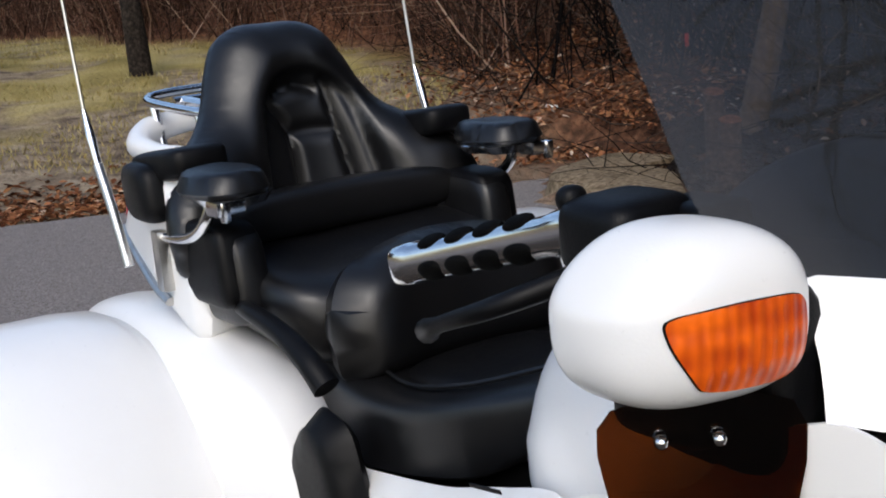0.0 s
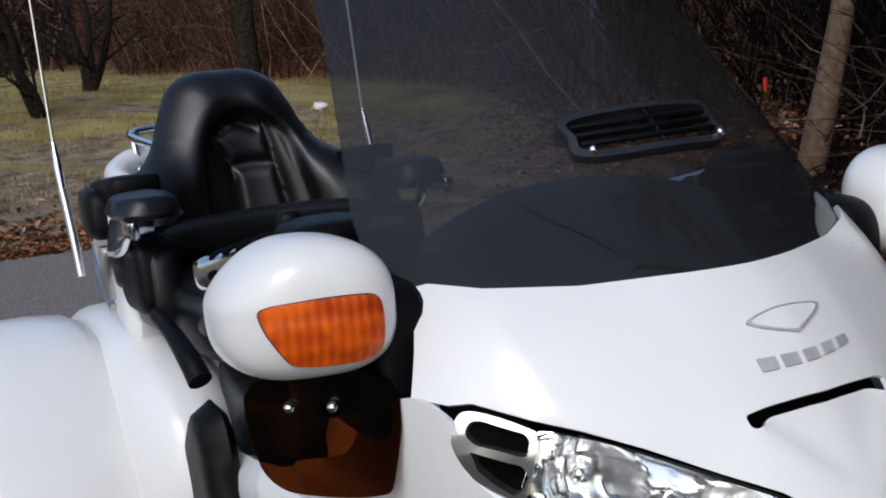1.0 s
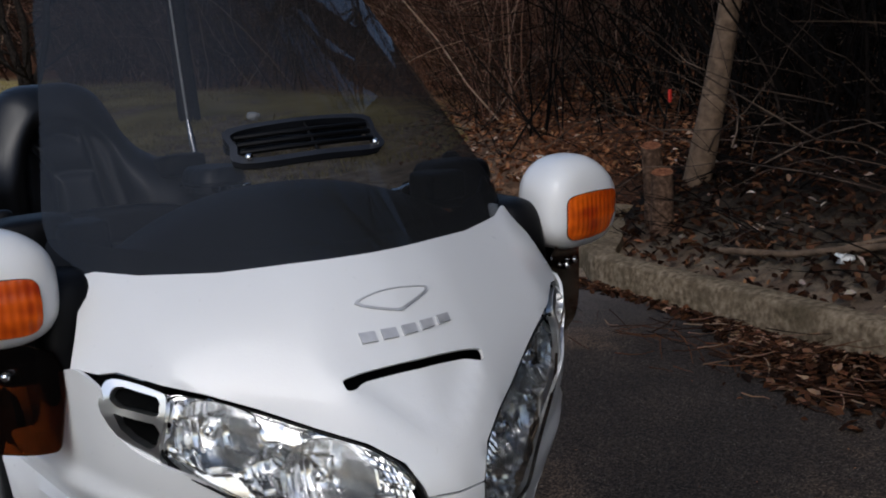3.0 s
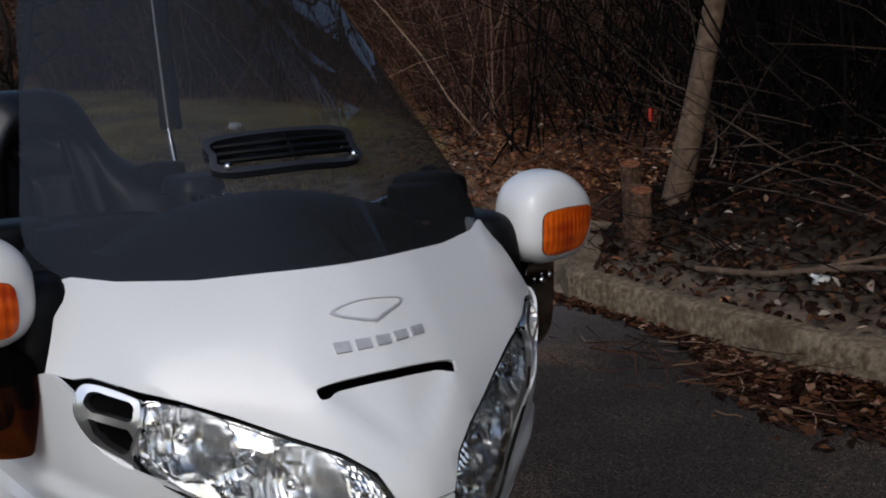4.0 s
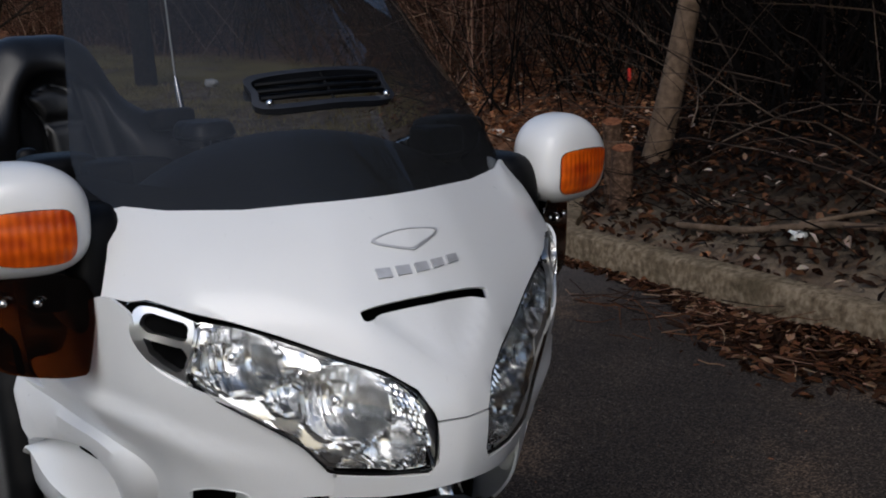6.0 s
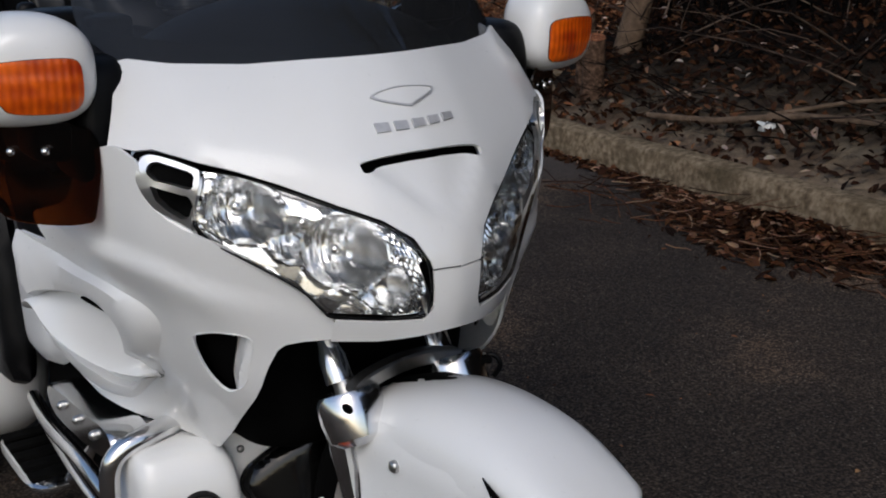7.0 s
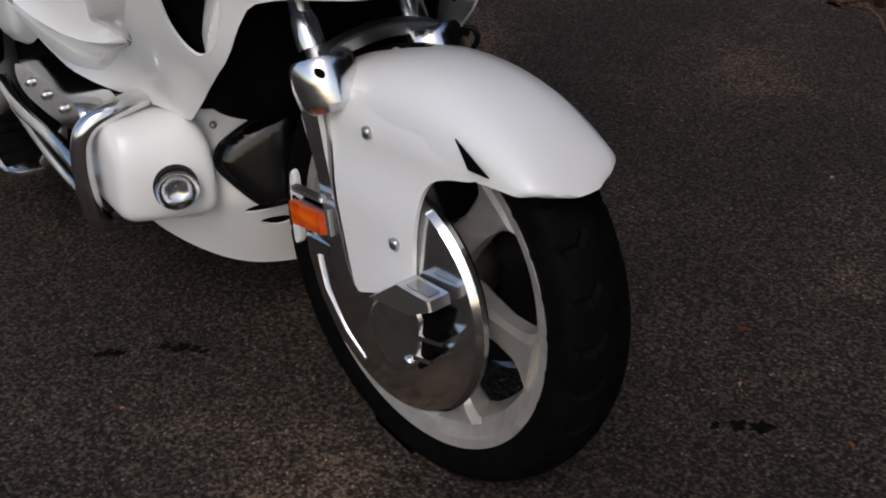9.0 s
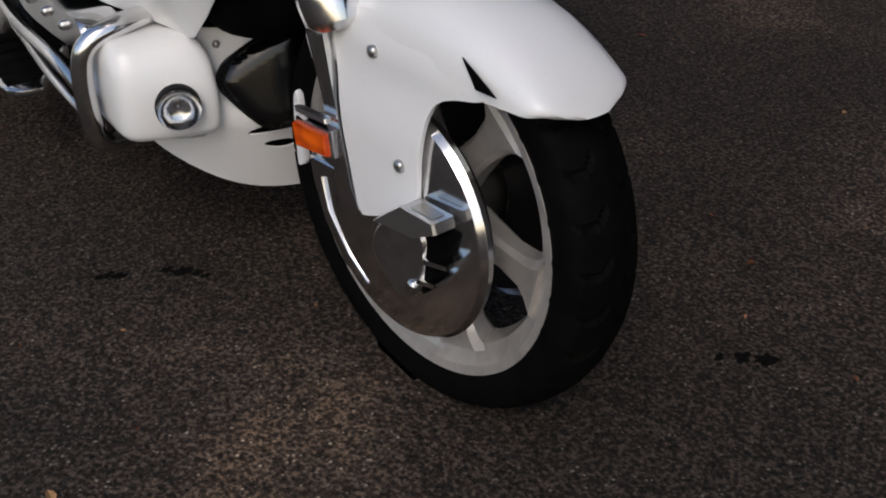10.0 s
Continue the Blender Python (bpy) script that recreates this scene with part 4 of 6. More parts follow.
for s in (-1, 1):
    lamp = part("headlight", sheet([(s * u, v) for u, v in grown(LAMP, 0.0024)], lambda y, z: (nose_x(y, z) - 0.002, y, z), -0.004, 0.012, [[(s * u, v) for u, v in grown(LAMP, 0.0004)]]), BLACK, bike, "large faceted headlight behind a clear lens")
    part("reflector", reflector(s), MIRROR, lamp, sharp=35)
    part("lens", sheet([(s * u, v) for u, v in LAMP], lambda y, z: (nose_x(y, z), y, z), 0.0, 0.012), LENS, lamp).visible_shadow = False
    for cy, cz in ((0.206, 0.842), (0.116, 0.790)):
        bulb = pillow((0.010, 0.009, 0.009), 0.9, lambda a, b, c, cy=cy, cz=cz: (a + nose_x(cy, cz) - 0.040, s * cy + b, cz + c), 16, 10)
        part("bulb_shield", bulb, MIRROR, lamp)
    grill = part("fairing_vent", sheet([(s * u, v) for u, v in GRILL], lambda y, z: (nose_x(y, z) + 0.003, y, z), -0.01, 0.008, [[(s * u, v) for u, v in sharp_corners(HOLE_A)], [(s * u, v) for u, v in sharp_corners(HOLE_B)]]), BRIGHT, bike, "chrome-framed two-slot fairing vent")
    part("vent_backing", sheet([(s * u, v) for u, v in grown(GRILL, 0.003)], lambda y, z: (nose_x(y, z) - 0.012, y, z), 0.002, 0.012), DARK, grill)

# windscreen
def screen_x(y, z):
    return -0.085 - 1.07 * (z - 1.0) - 1.12 * smooth_table(SWEEP, abs(y), 0.012)


part("windscreen", sheet(both([(0, 0.985), (0.16, 0.985), (0.25, 0.99), (0.293, 1.02), (0.302, 1.055), (0.281, 1.137), (0.254, 1.239), (0.234, 1.32), (0.20, 1.362), (0.12, 1.388), (0, 1.392)]), lambda y, z: (screen_x(y, z), y, z), 0.0, 0.02), SCREEN, bike, "tall smoked clear windscreen")
part("screen_garnish", sheet(both([(0, 0.975), (0.16, 0.975), (0.25, 0.98), (0.30, 1.0), (0.30, 1.04), (0.25, 1.03), (0.16, 1.018), (0, 1.016)]), lambda y, z: (screen_x(y, z) - 0.010, y, z), 0.003, 0.02), BLACK, bike)
up = Vector((-1.07, 0, 1.0)).normalized()
outw = Vector((1.0, 0, 1.07)).normalized()


def on_screen(u, v, w):
    base = Vector((screen_x(u, 1.119), u, 1.119))
    return tuple(base + up * v + outw * w)


vent_o = [(-0.093, -0.026), (-0.097, 0.002), (-0.091, 0.031), (0.0, 0.040), (0.091, 0.031), (0.097, 0.002), (0.093, -0.026), (0.0, -0.023)]
vent_i = [(-0.084, -0.018), (-0.089, 0.002), (-0.084, 0.025), (0.0, 0.034), (0.084, 0.025), (0.089, 0.002), (0.084, -0.018), (0.0, -0.0155)]
vent = part("screen_vent", sheet(vent_o, lambda u, v: on_screen(u, v, 0.010), -0.012, 0.010, [vent_i]), VENT, bike, "black louvred vent in the windscreen")
for v in (-0.008, 0.004, 0.016):
    part("louvre", tube([on_screen(u, v + 0.006 * math.cos(u * 14), 0.006) for u in np.linspace(-0.087, 0.087, 7)], 0.0034, 8, 2), BLACK, vent)
part("louvre_post", tube([on_screen(0, -0.018, 0.006), on_screen(0, 0.036, 0.006)], 0.0018, 6), BLACK, vent)
part("vent_hood", sheet([(-0.086, 0.018), (-0.082, 0.034), (0.0, 0.042), (0.082, 0.034), (0.086, 0.018), (0.0, 0.027)], lambda u, v: on_screen(u, v, -0.012), 0.012, 0.015), BLACK, vent)
for u in (-0.083, 0.083):
    part("vent_bolt", pillow((0.005, 0.005, 0.005), 1.0, lambda a, b, c, u=u: tuple(Vector(on_screen(u, -0.019, 0.012)) + Vector((a, b, c))), 10, 8), CHROME, vent)

# dash hood and inner fairing
part("dash_hood", pillow((0.120, 0.285, 0.105), 0.85, lambda a, b, c: (a - 0.345 - 0.3 * max(0, c), 0.012 + b * (1 - 0.34 * max(0, c / 0.105)), c * (1.0 if c > 0 else 0.6) + 0.957), 48, 28), BLACK, bike)
part("inner_fairing", pillow((0.16, 0.20, 0.26), 0.5, lambda a, b, c: (a - 0.30, b, c + 0.70)), DARK, bike)
part("engine_block", pillow((0.33, 0.22, 0.18), 0.4, lambda a, b, c: (a - 0.78, b, c + 0.36)), DARK, bike)
part("frame_core", pillow((0.45, 0.17, 0.17), 0.5, lambda a, b, c: (a - 1.0, b, c + 0.5)), DARK, bike)


# mirrors with turn signals
def mirror_cap(b):
    """How far the housing's top comes down towards its outer and its inner end."""
    return 1.0 - (0.55 if b > 0 else 0.14) * min(1.0, abs(b) / 0.079) ** 2.0


def mirror_front(a, z):
    p = 2.9
    c = (z - 1.004) / (mirror_cap(a - 0.392) if z > 1.004 else 1.0)
    k = 1 - abs((a - 0.392) / 0.079) ** p - abs(c / 0.066) ** p
    return -0.258 + 0.066 * max(0.0, k) ** (1 / p) - 0.28 * (a - 0.38)


SIGNAL = [(0.446, 1.010), (0.440, 1.0165), (0.422, 1.0190), (0.39, 1.0205), (0.356, 1.0195), (0.344, 1.015), (0.340, 1.004), (0.340, 0.974), (0.345, 0.962), (0.358, 0.957), (0.39, 0.957), (0.414, 0.960), (0.425, 0.966), (0.440, 0.990)]
for s in (-1, 1):
    oy, oz = (0.012, -0.008) if s > 0 else (0.0, 0.0)
    def shell(a, b, c, s=s):
        y = 0.392 + b
        z = 1.004 + c * (1.0 if c < 0 else mirror_cap(b))
        return (-0.258 + a * (1 if a > 0 else 0.8) - 0.28 * (y - 0.38), s * (y + oy), z + oz)
    mirror = part("mirror", pillow((0.066, 0.079, 0.066), 2 / 2.9, shell, 56, 36), WHITE, bike, "white rear-view mirror housing with amber turn signal")
    sig = part("turn_signal", sheet([(s * u, v) for u, v in SIGNAL], lambda y, z: (mirror_front(abs(y), z) + 0.003, y + oy, z + oz), -0.006, 0.006), AMBER, mirror, "amber ribbed turn signal lens")
    part("signal_gasket", sheet([(s * u, v) for u, v in grown(SIGNAL, 0.0007)], lambda y, z: (mirror_front(abs(y), z) + 0.0012, y + oy, z + oz), -0.003, 0.008, [[(s * u, v) for u, v in grown(SIGNAL, -0.001)]]), BLACK, mirror)
    part("mirror_mount", pillow((0.075, 0.036, 0.078), 0.5, lambda a, b, c, s=s: (a - 0.285, s * (0.305 + b + 0.10 * (0.0 - c) * (1 if c < 0 else 0.35)), 0.935 + c)), BLACK, bike, "black rubber mirror boot")
    part("mirror_bracket", pillow((0.05, 0.05, 0.030), 0.4, lambda a, b, c, s=s: (a - 0.30, s * (0.335 + b), 0.915 + c)), BLACK, bike)
    plate = part("wind_deflector", sheet([(-0.066, 0.932), (-0.069, 0.86), (-0.05, 0.828), (-0.015, 0.818), (0.045, 0.817), (0.065, 0.835), (0.066, 0.932)], lambda u, v, s=s: (-0.245 + 0.62 * u + 0.02 * (v - 0.87), s * (0.385 - 0.78 * u), v), 0.003, 0.02), BROWN, bike, "brown smoked plastic wind deflector")
    for u in (-0.03, 0.012):
        part("deflector_bolt", pillow((0.006, 0.006, 0.006), 1.0, lambda a, b, c, u=u, s=s: (-0.241 + 0.62 * u + a, s * (0.388 - 0.78 * u) + s * b, 0.908 + c), 10, 8), CHROME, plate)

# side cowls
BASE = [(-0.75, 0.35), (-0.6, 0.35), (-0.4, 0.345), (-0.25, 0.33), (-0.15, 0.30), (-0.1, 0.268), (-0.08, 0.245), (-0.05, 0.205), (0, 0.15), (0.03, 0.11)]
TUCK = [(0.3, 0.26), (0.43, 0.17), (0.5, 0.13), (0.6, 0.075), (0.68, 0.045), (0.8, 0.0), (0.9, -0.01), (1, -0.01)]


def cowl_y(x, z):
    ridge = table([(-0.7, 0.775), (-0.404, 0.787), (-0.285, 0.782), (-0.14, 0.762), (-0.065, 0.722), (0.0, 0.695)], x)
    proud = 0.012 * math.exp(-((z - ridge) / (0.012 if z > ridge else 0.045)) ** 2) * step01((-x - 0.02) / 0.08)
    return proud + smooth_table(BASE, x, 0.015) - smooth_table(TUCK, z, 0.03) * (1 - 0.45 * step01((-x - 0.32) / 0.2))


COWL = [(-0.012, 0.680), (-0.012, 0.704), (-0.018, 0.714), (-0.024, 0.735), (-0.046, 0.764), (-0.075, 0.803), (-0.090, 0.814), (-0.131, 0.846), (-0.138, 0.889), (-0.150, 0.906), (-0.186, 0.915), (-0.25, 0.888), (-0.31, 0.83), (-0.41, 0.797), (-0.428, 0.785), (-0.437, 0.75), (-0.455, 0.742), (-0.53, 0.735), (-0.60, 0.722), (-0.63, 0.68), (-0.66, 0.63), (-0.68, 0.575), (-0.672, 0.518), (-0.60, 0.492), (-0.52, 0.477), (-0.44, 0.457), (-0.40, 0.449), (-0.335, 0.434), (-0.29, 0.441), (-0.197, 0.505), (-0.111, 0.583), (-0.079, 0.637), (-0.058, 0.668)]
DUCT = [(-0.146, 0.674), (-0.120, 0.682), (-0.098, 0.683), (-0.084, 0.678), (-0.086, 0.662), (-0.108, 0.612), (-0.128, 0.594), (-0.144, 0.591), (-0.157, 0.616), (-0.156, 0.652)]
SCOOP = [(-0.60, 0.726), (-0.50, 0.730), (-0.42, 0.728), (-0.35, 0.716), (-0.26, 0.712), (-0.212, 0.696), (-0.210, 0.664), (-0.262, 0.604), (-0.282, 0.572), (-0.35, 0.540), (-0.415, 0.494), (-0.45, 0.484), (-0.52, 0.486), (-0.60, 0.494), (-0.655, 0.53), (-0.668, 0.60), (-0.645, 0.68)]
BROW = [(-0.66, 0.600), (-0.573, 0.634), (-0.50, 0.656), (-0.428, 0.672), (-0.356, 0.678), (-0.318, 0.662), (-0.308, 0.640), (-0.335, 0.600), (-0.372, 0.572)]
FIN = [(-0.665, 0.575), (-0.60, 0.612), (-0.555, 0.617), (-0.524, 0.597), (-0.457, 0.571), (-0.407, 0.557), (-0.361, 0.556), (-0.285, 0.574)]
SILL = [(-0.665, 0.540), (-0.62, 0.540), (-0.56, 0.538), (-0.485, 0.531), (-0.441, 0.516), (-0.400, 0.520), (-0.365, 0.542), (-0.30, 0.566)]


def run_of(pts):
    """Distance to a smoothed open line, and on which side of it a place lies (above nought: over it)."""
    a = np.array(smooth_open(pts, 6))
    d = a[1:] - a[:-1]
    span = (d * d).sum(1)

    def far(q):
        t = np.clip(((q - a[:-1]) * d).sum(1) / span, 0, 1)
        r = q - (a[:-1] + t[:, None] * d)
        k = int((r * r).sum(1).argmin())
        return math.sqrt(float((r[k] ** 2).sum())), float(d[k][0] * r[k][1] - d[k][1] * r[k][0])
    return far




def along(pts, n=52):
    """Even steps along a smoothed open line."""
    a = np.array(smooth_open(pts, 8))
    d = np.r_[0, np.cumsum(np.sqrt(((a[1:] - a[:-1]) ** 2).sum(1)))]
    t = np.linspace(0, d[-1], n)
    return np.stack([np.interp(t, d, a[:, 0]), np.interp(t, d, a[:, 1])], 1)


def scoop_shell(s):
    """The moulded scoop: a proud brow, a floor that climbs from under the brow to the lip of the fin, an undercut and a sill."""
    over, under = along([SCOOP[k] for k in (15, 16, 0, 1, 2, 3, 4, 5, 6, 7, 8)]), along([SCOOP[k] for k in (15, 14, 13, 12, 11, 10, 9, 8)])
    brow, fin, sill = along(BROW), along(FIN), along(SILL)
    down = np.array((0.0, 1.0))
    runs = [(over, -0.001), (over * 0.8 + brow * 0.2, 0.013), (over * 0.35 + brow * 0.65, 0.018), (brow, 0.016), (brow - down * 0.003, 0.010), (brow - down * 0.004, -0.022),
            (brow * 0.6 + fin * 0.4, -0.006), (brow * 0.25 + fin * 0.75, 0.012), (fin + down * 0.003, 0.026), (fin, 0.029), (fin - down * 0.003, 0.026), (fin - down * 0.006, -0.010),
            (fin * 0.4 + sill * 0.6, -0.010), (sill + down * 0.002, -0.006), (sill - down * 0.002, 0.008), (sill * 0.5 + under * 0.5, 0.010), (under, -0.001)]
    ends = [step01(min(i, 51 - i) / 5) for i in range(52)]
    return loft([[(q[0], s * (cowl_y(q[0], q[1]) + h * (0.15 + 0.85 * e)), q[1]) for q, e in zip(run, ends)] for run, h in runs], close=False)


for s in (-1, 1):
    cowl = part("side_cowl", sheet(COWL, lambda x, z, s=s: (x, s * cowl_y(x, z), z), 0.004, 0.012, [DUCT, SCOOP], n=3, out=(0, s, 0)), WHITE, bike, "white side cowl with moulded air scoops")
    def sunk(x, z):
        return min(1.0, max(0.0, (-0.082 - 0.563 * (0.680 - z) - x) / 0.036))

    part("duct_ramp", sheet(grown(DUCT, 0.003), lambda x, z, s=s: (x, s * (cowl_y(x, z) - 0.003 - 0.030 * sunk(x, z) ** 0.8), z), 0.002, 0.006, out=(0, s, 0)), WHITE, cowl)
    part("duct_lip", tube([(x, s * (cowl_y(x, z) - 0.001), z) for x, z in DUCT + DUCT[:1]], 0.0014, 6, 4), WHITE, cowl)
    mouth = [(-0.172, 0.690), (-0.113, 0.692), (-0.117, 0.67), (-0.136, 0.634), (-0.155, 0.60), (-0.165, 0.58), (-0.185, 0.62)]
    # dark sheet over the ramp carries the shade inside the duct
    part("duct_shade", sheet(mouth, lambda x, z, s=s: (x, s * (cowl_y(x, z) - 0.0245), z), 0.002, 0.01, out=(0, s, 0)), DARK, cowl)
    part("scoop", scoop_shell(s), WHITE, cowl, sharp=45)
    hole = [(-0.415, 0.660), (-0.38, 0.668), (-0.345, 0.670), (-0.322, 0.655), (-0.318, 0.640), (-0.345, 0.648)]
    # dark sheet on the scoop floor, painted as the slit's shade
    part("scoop_shade", sheet(hole, lambda x, z, s=s: (x, s * (cowl_y(x, z) + 0.002), z), 0.002, 0.01, out=(0, s, 0)), DARK, cowl)
    part("lettering_bar", sheet([(-0.60, 0.742), (-0.545, 0.752), (-0.545, 0.757), (-0.60, 0.747)], lambda x, z, s=s: (x, s * (cowl_y(x, z) + 0.0015), z), 0.0015, 0.02, rounded=False, out=(0, s, 0)), BLACK, cowl, "small plain dark marking")

# belly pan, fog lamps, radiator shroud
def belly(y, z):
    return (-0.25 - 1.1 * y * y - 0.25 * abs(y) + 0.9 * (0.30 - z) * (0.0 if z > 0.30 else -0.5) - 0.22 * max(0.0, z - 0.30), y, z)


part("belly_pan", sheet(both([(0, 0.44), (0.07, 0.43), (0.16, 0.43), (0.20, 0.36), (0.235, 0.315), (0.215, 0.258), (0.15, 0.196), (0.08, 0.158), (0, 0.148)]), belly, -0.004, 0.014, [[(w * u, v) for u, v in hole] for w in (-1, 1) for hole in ([(0.096, 0.268), (0.088, 0.280), (0.045, 0.291), (0.03, 0.290), (0.03, 0.277), (0.06, 0.270)], [(0.072, 0.243), (0.066, 0.252), (0.035, 0.254), (0.03, 0.240), (0.05, 0.236)], [(0.205, 0.272), (0.16, 0.276), (0.155, 0.268), (0.195, 0.264)])]), WHITE, bike)
part("belly_backing", sheet(both([(0, 0.30), (0.12, 0.29), (0.212, 0.284), (0.205, 0.258), (0.12, 0.23), (0, 0.22)]), lambda y, z: (belly(y, z)[0] - 0.012, y, z), 0.002, 0.02), DARK, bike)
for s in (-1, 1):
    cyl = [(0.136, 0.362), (0.132, 0.378), (0.117, 0.396), (0.066, 0.427), (0.02, 0.438), (0.012, 0.40), (0.022, 0.31), (0.046, 0.299), (0.080, 0.297), (0.100, 0.311), (0.128, 0.346)]
    cap = part("cylinder_cover", cushion([(s * u, v) for u, v in cyl], lambda y, z: (belly(y, z)[0] + 0.020, y, z), 0.018, 0.020, 0.008, back=0.020), GLOSS, bike, "glossy black cylinder cover")
    part("cover_edge", tube([(belly(s * u, v)[0] + 0.020, s * u, v) for u, v in cyl + cyl[:1]], 0.0048, 8, 4), GLOSS, cap)
    part("belly_bolt", pillow((0.006, 0.006, 0.006), 1.0, lambda a, b, c, s=s: (belly(0.125, 0.412)[0] + 0.002 + a, s * 0.125 + b, 0.412 + c), 10, 8), SATIN, bike)
    fog = part("fog_lamp", pillow((0.080, 0.070, 0.076), 0.3, lambda a, b, c, s=s: (a - 0.372 - 0.30 * b - 0.55 * max(0, c - 0.022) - 0.10 * max(0, -c - 0.02), s * (0.210 + b * (1 - 1.4 * max(0.0, c - 0.03)) + 0.05 * c), 0.360 + c), 56, 36), WHITE, bike, "white lower cowl with round fog lamp")
    ring = lathe([(0.0325, -0.03), (0.0325, 0.001), (0.0315, 0.003), (0.030, 0.001)], 40)
    part("bezel", moved(ring, pose(-0.280, s * 0.207, 0.347, 0, 0, -90 + s * 17)), BLACK, fog)
    bowl = lathe([(0.031, 0.004), (0.026, -0.003), (0.016, -0.008), (0.001, -0.010)], 32)
    part("reflector", moved(bowl, pose(-0.280, s * 0.207, 0.347, 0, 0, -90 + s * 17)), CHROME, fog)
    glass = lathe([(0.031, 0.006), (0.02, 0.010), (0.001, 0.012)], 32)
    part("lens", moved(glass, pose(-0.280, s * 0.207, 0.347, 0, 0, -90 + s * 17)), LENS, fog)
    part("engine_guard", tube([(-0.40, s * 0.16, 0.452), (-0.375, s * 0.235, 0.45), (-0.375, s * 0.288, 0.432), (-0.38, s * 0.304, 0.395), (-0.385, s * 0.302, 0.32), (-0.40, s * 0.285, 0.265), (-0.43, s * 0.24, 0.25)], 0.0155, 14), CHROME, bike)
    cover = part("engine_cover", prism([(-0.70, 0.43), (-0.50, 0.45), (-0.40, 0.455), (-0.385, 0.42), (-0.48, 0.395), (-0.68, 0.385)], "y", s * 0.235, s * 0.295, 0.008), CHROME, bike, "chrome engine side cover")
    for x, z in ((-0.46, 0.43), (-0.54, 0.425), (-0.62, 0.42)):
        part("cover_bolt", pillow((0.008, 0.008, 0.008), 1.0, lambda a, b, c, x=x, z=z, s=s: (x + a, s * 0.297 + b, z + c), 10, 8), SATIN, cover)
    part("running_rail", tube([(-0.40, s * 0.29, 0.33), (-0.55, s * 0.292, 0.345), (-0.75, s * 0.285, 0.33), (-0.95, s * 0.26, 0.31)], 0.013, 12), CHROME, bike)
    part("lower_rail", tube([(-0.40, s * 0.285, 0.285), (-0.6, s * 0.285, 0.29), (-0.9, s * 0.26, 0.28)], 0.010, 12), CHROME, bike)
    board = part("foot_board", pillow((0.13, 0.06, 0.012), 0.5, lambda a, b, c, s=s: (a - 0.93, s * (0.262 + b), 0.19 + c - 0.03 * a)), CHROME, bike, "chrome-edged rubber foot board")
    for k in range(5):
        part("rubber_rib", block((0.028, 0.10, 0.008), 0.003), RUBBER, board).matrix_local = pose(-1.02 + 0.043 * k, s * 0.262, 0.205 + 0.0013 * (4 - 2 * k))
    part("peg_arm", tube([(-0.80, s * 0.25, 0.20), (-0.76, s * 0.22, 0.26), (-0.74, s * 0.2, 0.3)], 0.012, 10), CHROME, bike)

# ---- front wheel, fork and fender, turned slightly to the left ----
STEER = pose(0.068, 0.012, 0.315, 0, 0, 6.5)


def wheel_part(name, bm, mat, parent, label="", sharp=38):
    return part(name, moved(bm, STEER), mat, parent, label, sharp)


HUB = pose(0.068, 0.012, 0.304, 0, 0, 6.5)
ROLL = pose(0.053, 0.022, 0.302, 0, 0, 6.5)
R = 0.302
profile = [(r, w * 0.86) for r, w in [(0.232, -0.046), (0.240, -0.054), (0.258, -0.062), (0.275, -0.063), (0.285, -0.059)] + [(R - 4.2 * w * w - 40 * w ** 4, w) for w in np.linspace(-0.054, 0.054, 25)] + [(0.285, 0.059), (0.275, 0.063), (0.258, 0.062), (0.240, 0.054), (0.232, 0.046)]]
bm = bmesh.new()
rows = []
SEG = 360
for k in range(SEG):
    a = 2 * math.pi * k / SEG
    row = []
    for r, w in profile:
        cut = 0.0
        if 0.008 < abs(w) < 0.053:
            ph = (k / SEG * 30 + (0.5 if w > 0 else 0) + 9 * abs(w) + 3 * math.sin(abs(w) * 60) * 0.12) % 1.0
            if ph < 0.14:
                cut = 0.0045
        rr = r - cut
        row.append(bm.verts.new((rr * math.cos(a), w, rr * math.sin(a))))
    rows.append(row)
for k in range(SEG):
    a, b = rows[k], rows[(k + 1) % SEG]
    for i in range(len(profile) - 1):
        bm.faces.new((a[i], a[i + 1], b[i + 1], b[i]))
bmesh.ops.recalc_face_normals(bm, faces=bm.faces[:])

def hub_part(name, bm, mat, parent, label="", sharp=38):
    return part(name, moved(bm, HUB), mat, parent, label, sharp)


def roll_part(name, bm, mat, parent, label="", sharp=38):
    return part(name, moved(bm, ROLL), mat, parent, label, sharp)


